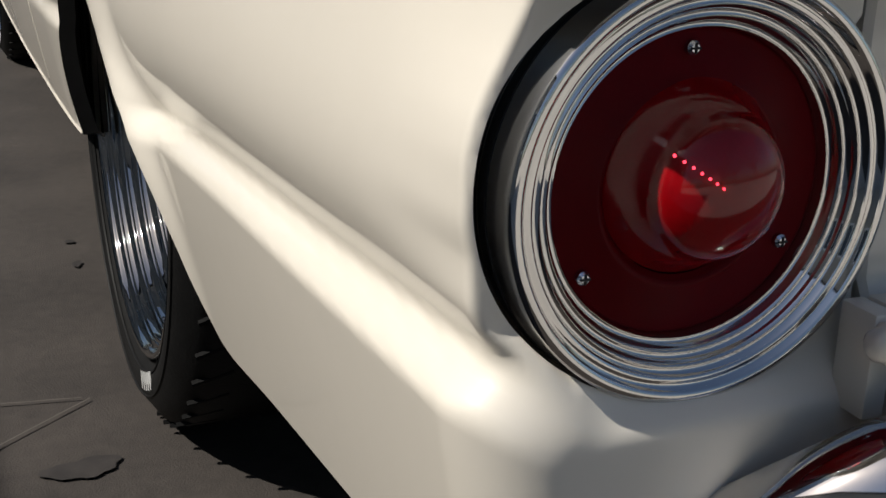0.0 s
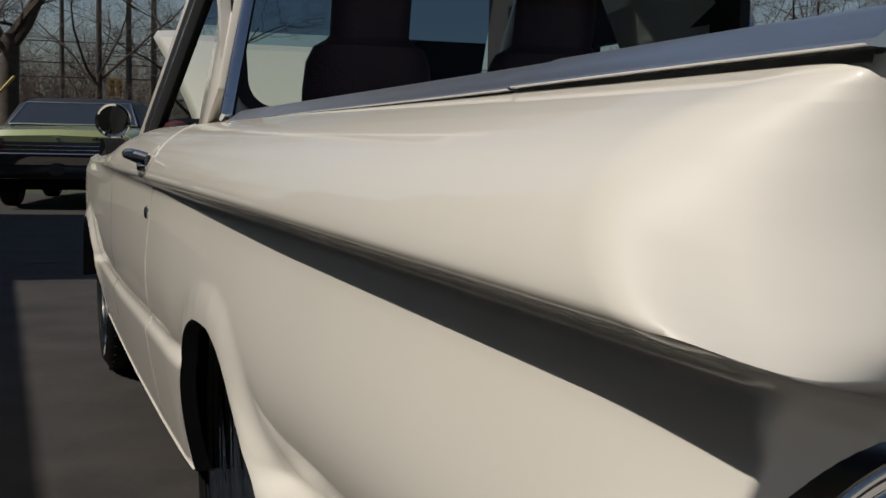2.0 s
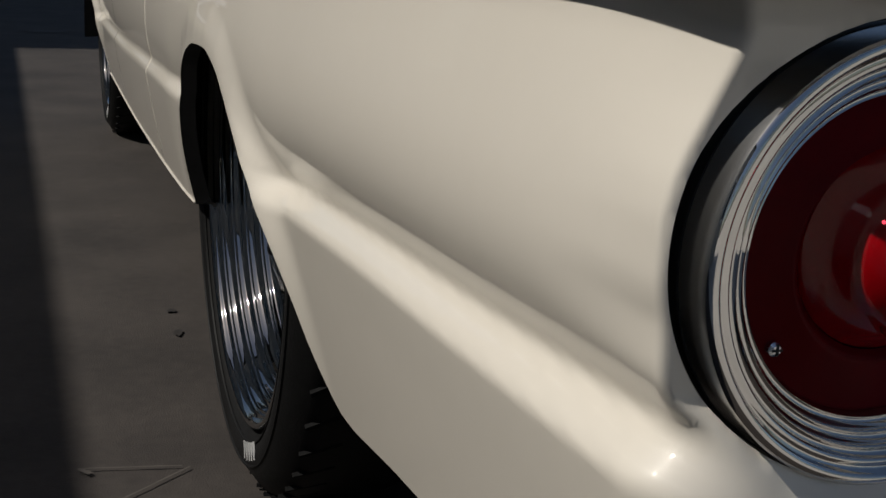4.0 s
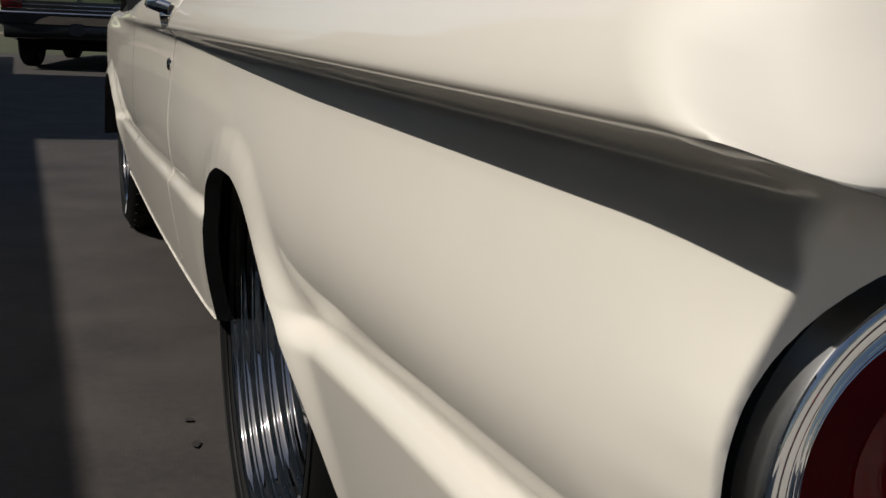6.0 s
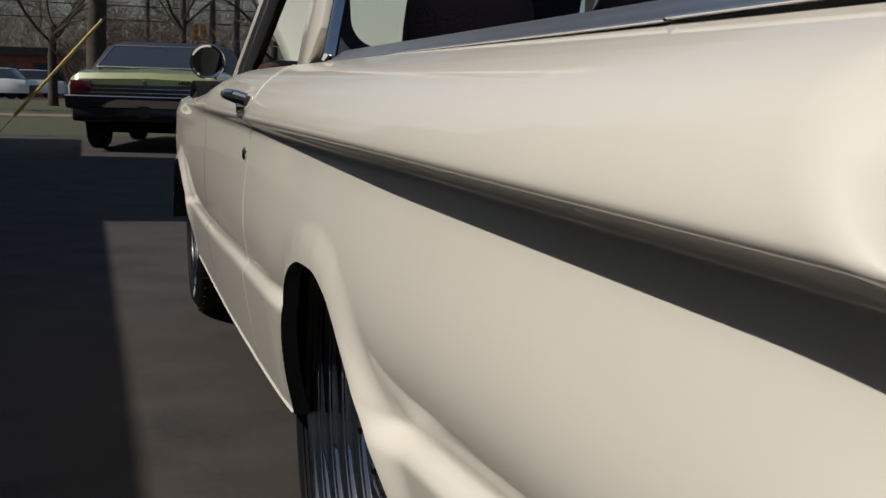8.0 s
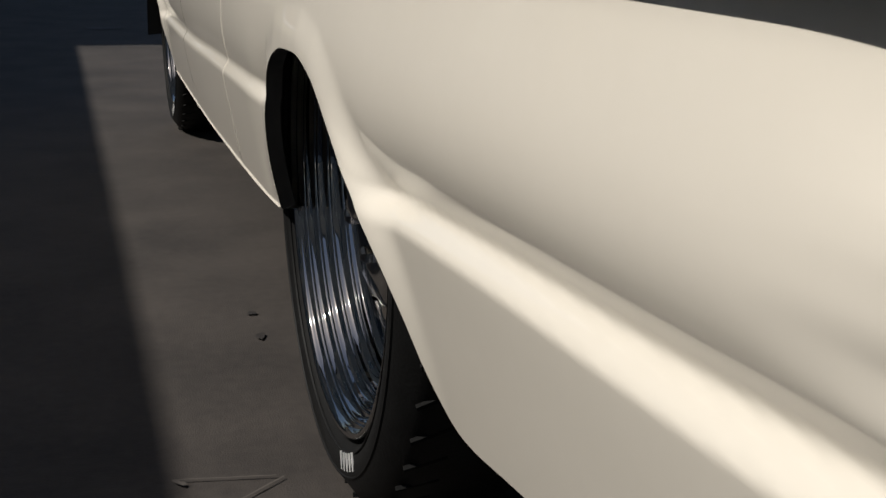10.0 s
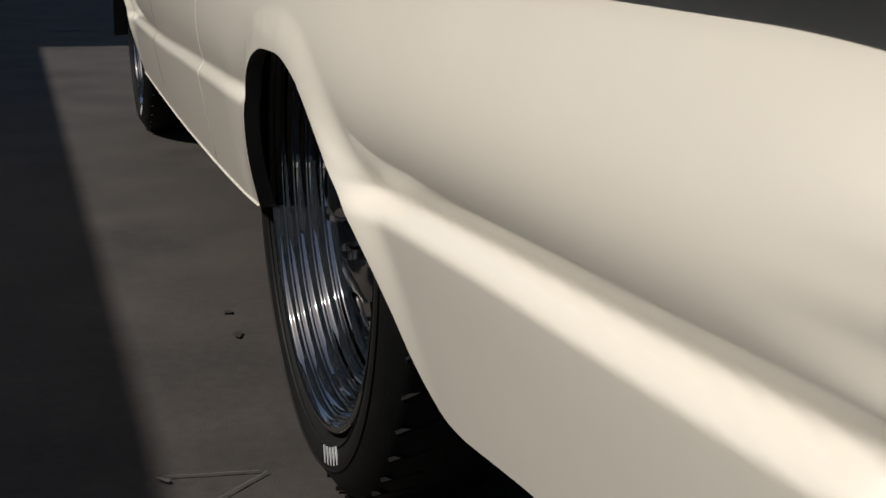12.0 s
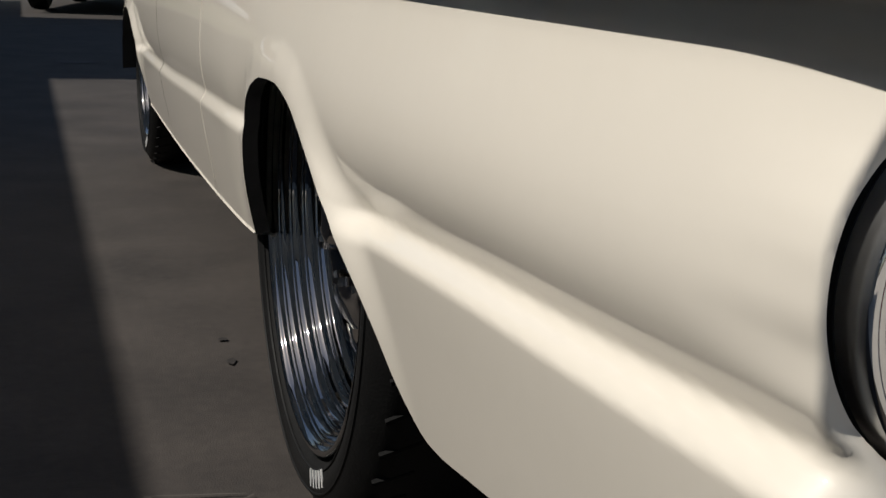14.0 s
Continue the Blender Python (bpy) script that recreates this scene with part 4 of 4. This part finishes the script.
def saloon(name, x, y, paint, label, turn=0.0, green=True):
    """A car seen from behind; x, y: the middle of its rear bumper on the ground."""
    c = new(name)
    tagged(c, label, "car")
    c.matrix_basis = pose(x, y, 0, 0, 0, turn)
    W = 0.95
    # body lofted along its length
    bm = bmesh.new()
    rows = []
    for yy, top, bot, w in ((0.0, 0.86, 0.60, 0.87), (0.06, 0.93, 0.50, 0.90), (0.5, 0.97, 0.36, W), (1.2, 1.00, 0.30, W), (2.6, 0.98, 0.28, W), (3.9, 0.96, 0.30, W), (4.9, 0.90, 0.34, 0.90), (5.05, 0.75, 0.40, 0.86)):
        rows.append([(-w * 0.86, yy, bot - 0.04), (-w, yy, bot + 0.06), (-w - 0.015, yy, (top + bot) / 2 + 0.05), (-w * 0.97, yy, top - 0.06), (-w * 0.88, yy, top), (0, yy, top + 0.02),
                     (w * 0.88, yy, top), (w * 0.97, yy, top - 0.06), (w + 0.015, yy, (top + bot) / 2 + 0.05), (w, yy, bot + 0.06), (w * 0.86, yy, bot - 0.04)])
    sheet(bm, rows)
    bm.faces.new([bm.verts.new(p) for p in rows[0]])
    part("body", bm, paint, c, angle=40)
    # greenhouse
    bm = bmesh.new()
    rows = []
    for yy, top, w in ((1.10, 1.00, 0.82), (1.62, 1.33, 0.73), (2.0, 1.38, 0.71), (2.9, 1.38, 0.71), (3.2, 1.34, 0.73), (3.75, 0.99, 0.80)):
        rows.append([(-0.88, yy, 0.96), (-w - 0.02, yy, top - 0.04), (-w * 0.85, yy, top), (w * 0.85, yy, top), (w + 0.02, yy, top - 0.04), (0.88, yy, 0.96)])
    sheet(bm, rows)
    part("roof", bm, VINYL if green else paint, c, "black vinyl roof" if green else "", angle=30)
    # rear window with bright surround
    pts = [(-0.79, 1.135, 1.015), (0.79, 1.135, 1.015), (0.655, 1.60, 1.300), (-0.655, 1.60, 1.300)]
    bm = bmesh.new()
    bm.faces.new([bm.verts.new((p[0], p[1] - 0.012, p[2] + 0.010)) for p in pts])
    part("rear_window", bm, DARKGLASS, c, smooth=False)
    for a, b in zip(pts, pts[1:] + pts[:1]):
        bar("window_trim", (a[0], a[1] - 0.014, a[2] + 0.012), (b[0], b[1] - 0.014, b[2] + 0.012), 0.014, 0.02, CHROME_DULL, c, across=(0, -0.5, 0.85))
    bm = bmesh.new()
    box(bm, -0.87, -0.03, 0.60, 0.87, 0.02, 0.80, 0.01)
    part("tail_panel", bm, CARBLACK, c)
    for z in (0.752, 0.705):
        bm = bmesh.new()
        box(bm, -0.80, -0.045, z - 0.006, 0.80, -0.02, z + 0.006, 0.004)
        part("trim_strip", bm, CHROME_DULL, c)
    for sx in (-1, 1):
        bm = bmesh.new()
        box(bm, sx * 0.62 if sx > 0 else -0.86, -0.05, 0.70, 0.86 if sx > 0 else -0.62, 0.02, 0.845, 0.015)
        tl = part("tail_lamp", bm, TAIL_RED, c, "ribbed dark red tail lamp")
        for k in range(3):
            bm = bmesh.new()
            xa, xb = (0.63, 0.85) if sx > 0 else (-0.85, -0.63)
            box(bm, xa, -0.055, 0.735 + 0.034 * k, xb, -0.048, 0.739 + 0.034 * k)
            part("rib", bm, CARBLACK, tl, smooth=False)
    bm = bmesh.new()
    rows = []
    for xx in np.linspace(-0.92, 0.92, 20):
        b = 0.05 * (abs(xx) / 0.92) ** 4
        rows.append([(xx, -0.03 + b, 0.672), (xx, -0.115 + b, 0.668), (xx, -0.130 + b, 0.655), (xx, -0.128 + b, 0.640), (xx, -0.105 + b, 0.58), (xx, -0.08 + b, 0.53), (xx, -0.03 + b, 0.51)])
    sheet(bm, rows)
    part("rear_bumper", bm, CHROME, c, "chrome rear bumper")
    bm = bmesh.new()
    box(bm, -0.84, -0.07, 0.36, 0.84, 0.1, 0.53, 0.03)
    part("rear_valance", bm, CARBLACK, c)
    bm = bmesh.new()
    lathe(bm, [(0.0, -0.005), (0.075, -0.005), (0.08, 0.0), (0.08, 0.02)], 32, "y", (0, 0, 0))
    for v in bm.verts:
        v.co.x *= 1.25
        v.co.z *= 0.85
    part("round_plate", bm, mat("grey_plate", (0.05, 0.05, 0.05), 0.5, vary=0.1), c, at=pose(0.0, -0.10, 0.47))
    bm = bmesh.new()
    lathe(bm, [(0.0, -0.01), (0.02, -0.01), (0.024, 0.0), (0.024, 0.02)], 20, "y", (0, -0.02, 0.835))
    part("boot_lock", bm, CHROME_DULL, c)
    for k in range(6):
        bm = bmesh.new()
        box(bm, 0.40 + 0.035 * k, -0.012, 0.828, 0.425 + 0.035 * k, 0.0, 0.845 + 0.012 * (k % 2))
        part("badge_stroke", bm, CARBLACK, c, smooth=False)
    for sx in (-1, 1):
        for yy in (1.05, 3.85):
            w = new("wheel")
            w.parent = c
            bm = bmesh.new()
            lathe(bm, [(0.19, -0.10), (0.30, -0.115), (0.335, -0.09), (0.34, 0.0), (0.335, 0.09), (0.30, 0.115), (0.19, 0.10)], 40, "x", (sx * 0.74, yy, 0.34))
            part("tyre", bm, TYRE, w)
            bm = bmesh.new()
            lathe(bm, [(0.0, sx * 0.07), (0.10, sx * 0.09), (0.19, sx * 0.07), (0.195, sx * 0.10)], 32, "x", (sx * 0.74, yy, 0.34))
            part("rim", bm, CHROME_DULL, w)
    bm = bmesh.new()
    box(bm, -0.62, 0.4, 0.22, 0.62, 4.6, 0.40)
    part("underbody", bm, BLACK, c, smooth=False)
    return c


saloon("green_coupe", 0.165, 14.82, GREEN_PAINT, "pale green coupe with black vinyl roof, parked on asphalt", -11.0)


def limb(bm, p, d, length, r, depth, rng):
    """One branch with its twigs."""
    n = 6 if depth < 3 else 3
    pts, rad = [Vector(p)], [r]
    d = Vector(d).normalized()
    for k in range(n):
        d = (d + Vector((rng.uniform(-1, 1), rng.uniform(-1, 1), rng.uniform(-0.7, 0.8))) * 0.24).normalized()
        pts.append(pts[-1] + d * length / n)
        rad.append(r * (1 - 0.72 * (k + 1) / n))
    tube(bm, pts, rad, 8 if depth < 1 else (5 if depth < 2 else 3), cap=False)
    if depth >= 4:
        return
    for k in range((6, 6, 5, 4)[depth]):
        i = rng.randint(2 if depth == 0 else 1, n)
        side = Vector((rng.uniform(-1, 1), rng.uniform(-1, 1), rng.uniform(-0.35, 0.7))).normalized()
        limb(bm, pts[i], d * 0.5 + side, length * rng.uniform(0.42, 0.68), max(0.004, rad[i] * rng.uniform(0.4, 0.62)), depth + 1, rng)


def bare_tree(x, y, height, r, seed, label):
    rng = random.Random(seed)
    t = new("bare_tree")
    tagged(t, label, "tree", "bare trees")
    t.matrix_basis = pose(x, y, 0)
    bm = bmesh.new()
    top = height * 0.32
    tube(bm, [(0, 0, -0.1), (0.02, 0, 0.3), (0.0, 0.03, top * 0.6), (0.06, 0, top)], [r * 1.35, r, r * 0.85, r * 0.72], 14, cap=False)
    part("trunk", bm, BARK, t)
    bm = bmesh.new()
    for k in range(5):
        a = 2 * math.pi * k / 5 + rng.uniform(-0.4, 0.4)
        limb(bm, (0.04, 0, top * rng.uniform(0.75, 1.0)), (math.cos(a), math.sin(a), rng.uniform(0.5, 1.4)), height * rng.uniform(0.32, 0.5), r * rng.uniform(0.3, 0.5), 0 if k < 2 else 1, rng)
    part("crown", bm, BARK, t, "leafless branching crown")
    return t


bare_tree(-0.52, 27.0, 9.5, 0.24, 3, "bare dark tree with a thick trunk on the lawn")
bare_tree(-4.58, 38.0, 9.0, 0.22, 8, "bare tree with spreading branches on the lawn")
bare_tree(1.91, 39.0, 9.0, 0.11, 5, "bare tree leaning behind the parked coupe")
bare_tree(-2.26, 46.0, 9.0, 0.18, 11, "bare tree with fine twigs far across the lawn")
bare_tree(6.00, 50.0, 11.0, 0.20, 14, "bare tree with fine twigs far across the lawn")
bare_tree(23.64, 36.0, 11.0, 0.24, 21, "bare tree with fine twigs beyond the bed rail")
bare_tree(30.58, 42.0, 12.0, 0.26, 24, "bare tree with fine twigs beyond the bed rail")
bare_tree(19.16, 34.0, 10.0, 0.20, 29, "bare tree with fine twigs beyond the bed rail")
bare_tree(26.69, 31.0, 9.0, 0.20, 31, "bare tree with fine twigs beyond the bed rail")


def thicket(name, x0, x1, y0, y1, n, high, seed, label):
    """Bare shrubs: bundles of forked stems."""
    rng = random.Random(seed)
    bm = bmesh.new()
    for k in range(n):
        x, y = rng.uniform(x0, x1), rng.uniform(y0, y1)
        h = high * rng.uniform(0.5, 1.1)
        for s in range(6):
            d = Vector((rng.uniform(-0.5, 0.5), rng.uniform(-0.5, 0.5), 1.0))
            p = Vector((x, y, 0))
            pts = [p]
            for q in range(3):
                d = d + Vector((rng.uniform(-0.3, 0.3), rng.uniform(-0.3, 0.3), 0))
                p = p + d.normalized() * h / 3
                pts.append(p)
            tube(bm, pts, [0.022, 0.016, 0.011, 0.004], 3, cap=False)
            for f in range(7):
                q = pts[rng.randint(1, 2)].lerp(pts[3], rng.random())
                e = Vector((rng.uniform(-1, 1), rng.uniform(-1, 1), rng.uniform(0.0, 1.0))).normalized()
                tube(bm, [q, q + e * h * 0.14, q + e * h * 0.24 + Vector((0, 0, rng.uniform(-0.05, 0.15)))], [0.009, 0.007, 0.003], 3, cap=False)
    return tagged(part(name, bm, TWIG), label, "shrubs", kind="stuff")


TWIG = mat("brown_twigs", (0.045, 0.030, 0.024), 0.9, color2=(0.085, 0.06, 0.048), scale=2)
thicket("thicket", -1.3, 3.2, 38, 48, 48, 3.2, 61, "leafless brown shrubs along the far edge of the lawn")
thicket("thicket", 9.0, 40.0, 40, 56, 160, 4.2, 62, "leafless brown shrubs beyond the bed rail")
thicket("thicket", -14.0, 16.0, 82, 100, 240, 8.5, 63, "leafless grey-brown woods far beyond the street")

# utility poles with wires, signal, guy guard
POLES = ((1.7, 70.0), (3.10, 60.0), (4.47, 60.0), (5.63, 60.0))
for k, (x, y) in enumerate(POLES):
    p = new("utility_pole")
    tagged(p, "weathered wooden utility pole across the street", "pole", "utility poles")
    p.matrix_basis = pose(x, y, 0)
    bm = bmesh.new()
    tube(bm, [(0, 0, 0), (0, 0, 5), (0.02, 0, 10.5)], [0.16, 0.14, 0.11], 12)
    part("shaft", bm, POLE_WOOD, p)
    bm = bmesh.new()
    box(bm, -1.1, -0.06, 9.6, 1.1, 0.06, 9.75)
    part("crossarm", bm, POLE_WOOD, p, smooth=False)
for z, sag in ((4.6, 0.1), (5.6, 0.12), (3.84, 0.0)):
    bm = bmesh.new()
    tube(bm, [(x, 60.0, z - sag * math.sin(math.pi * (x + 14) / 40)) for x in np.linspace(-14, 26, 24)], 0.025, 5)
    tagged(part("overhead_wire", bm, RUBBER), "black overhead wire between the poles", "wire", "overhead wires")
for dx in (-0.17, 0.17):
    s = new("traffic_signal")
    tagged(s, "amber three-lamp traffic signal hung from a wire", "traffic signal", "traffic signals")
    s.matrix_basis = pose(3.86 + dx, 60.0, 3.0)
    bm = bmesh.new()
    box(bm, -0.13, -0.1, 0, 0.13, 0.1, 0.86, 0.02)
    part("housing", bm, ORANGE, s)
    for k in range(3):
        bm = bmesh.new()
        lathe(bm, [(0.0, -0.10), (0.085, -0.105), (0.09, -0.2)], 16, "y", (0, 0, 0.15 + 0.27 * k))
        part("lamp", bm, AMBER_LENS, s)
bm = bmesh.new()
tube(bm, [(-1.47, 17.0, 0.35), (-0.33, 17.0, 1.66)], 0.022, 10)
rod = tagged(part("guy_guard", bm, YELLOW), "yellow plastic guard slanting on a guy wire", "guy wire guard")
bm = bmesh.new()
tube(bm, [(-1.77, 17.0, 0.0), (0.43, 17.0, 2.53)], 0.005, 6)
part("guy_wire", bm, POLE_WOOD, rod)

# far street: kerb walk, white cars, low red building
strip("walkway", -40, 30.5, -0.9, 33.0, 0.012, DIRT, "pale dirt path across the lawn", "path")
b = new("red_building")
tagged(b, "low red-brick building across the street", "building")
bm = bmesh.new()
box(bm, -16, 72, 0, -1.6, 80, 2.3)
part("wall", bm, BRICK_RED, b, smooth=False)
bm = bmesh.new()
box(bm, -16.3, 71.6, 2.3, -1.3, 80.3, 2.75)
part("roof", bm, SHINGLE, b, smooth=False)
for k in range(5):
    bm = bmesh.new()
    box(bm, -14.8 + 2.6 * k, 71.95, 0.9, -13.2 + 2.6 * k, 72.02, 1.9)
    part("window", bm, DARKGLASS, b, smooth=False)

for k, (x, y, h) in enumerate(((-9, -16, 10), (-3, -20, 11), (3, -15, 9), (9, -19, 11), (16, -14, 10), (-15, -12, 9))):
    bare_tree(x, y, h, 0.22, 40 + k, "bare tree behind the pickup")


# ---- unseen buildings, added so that their shade falls on the lot
def house(name, x0, y0, x1, y1, eave, ridge, label):
    h = new(name)
    tagged(h, label, "building")
    h.matrix_basis = Matrix.Translation((x1, 1.0, 0)) @ Matrix.Rotation(radians(1.2), 4, "Z") @ Matrix.Translation((-x1, -1.0, 0))
    bm = bmesh.new()
    box(bm, x0, y0, 0, x1, y1, eave)
    part("wall", bm, SIDING, h, smooth=False)
    bm = bmesh.new()
    xm = (x0 + x1) / 2
    prism(bm, [(x0 - 0.3, eave), (xm, ridge), (x1 + 0.02, eave), (x1 + 0.02, eave + 0.12), (xm, ridge + 0.14), (x0 - 0.3, eave + 0.12)], y0 - 0.1, y1 + 0.1, "y")
    part("roof", bm, SHINGLE, h, smooth=False)
    for k in range(int((y1 - y0) / 2.6)):
        yc = y0 + 1.4 + 2.6 * k
        bm = bmesh.new()
        box(bm, x1 + 0.003, yc - 0.45, 1.0, x1 + 0.03, yc + 0.45, 2.1)
        w = part("window", bm, WHITE_PAINT, h, smooth=False)
        bm = bmesh.new()
        box(bm, x1 + 0.031, yc - 0.38, 1.07, x1 + 0.036, yc + 0.38, 2.03)
        part("pane", bm, DARKGLASS, w, smooth=False)
    return h


# Heights and ends are set by where each shadow edge should fall.
house("shade_garage", -8.0, -3.2, -2.95, 7.64, 3.24, 4.6, "low unseen building with tan siding, added to shade the lot")
house("shade_shed", -7.0, 14.27, -2.95, 18.4, 3.07, 4.1, "low unseen outbuilding with tan siding, added to shade the lot")
house("shade_wing", -9.0, 8.12, -2.95, 14.17, 8.95, 11.0, "taller unseen building wing with tan siding, added to shade the lot")


def far_car(x, y, label, turn):
    c = new("parked_car")
    tagged(c, label, "car", "white cars across the street")
    c.matrix_basis = pose(x, y, 0, 0, 0, turn)
    bm = bmesh.new()
    rows = []
    for yy, top, w in ((0.0, 0.70, 0.72), (0.15, 0.92, 0.82), (1.0, 0.98, 0.86), (3.2, 0.95, 0.86), (4.3, 0.78, 0.80), (4.5, 0.55, 0.70)):
        rows.append([(-w, yy, 0.30), (-w - 0.02, yy, 0.6), (-w * 0.94, yy, top), (w * 0.94, yy, top), (w + 0.02, yy, 0.6), (w, yy, 0.30)])
    sheet(bm, rows)
    part("body", bm, WHITE_PAINT, c)
    bm = bmesh.new()
    rows = []
    for yy, top, w in ((0.5, 0.97, 0.72), (1.0, 1.42, 0.60), (2.3, 1.45, 0.60), (3.2, 0.96, 0.72)):
        rows.append([(-0.78, yy, 0.93), (-w, yy, top - 0.03), (-w * 0.85, yy, top), (w * 0.85, yy, top), (w, yy, top - 0.03), (0.78, yy, 0.93)])
    sheet(bm, rows)
    part("greenhouse", bm, DARKGLASS, c)
    bm = bmesh.new()
    box(bm, -0.55, 1.0, 1.43, 0.55, 2.35, 1.47, 0.02)
    part("roof", bm, WHITE_PAINT, c)
    for sx in (-1, 1):
        for yy in (0.85, 3.5):
            bm = bmesh.new()
            lathe(bm, [(0.0, -0.1), (0.30, -0.1), (0.32, 0), (0.30, 0.1), (0.0, 0.1)], 24, "x", (sx * 0.72, yy, 0.32))
            part("wheel", bm, TYRE, c)


far_car(-3.8, 62.0, "white car parked across the street", 75)
far_car(-7.2, 64.0, "white car parked across the street", 80)
far_car(-2.4, 67.0, "white car parked across the street", 85)
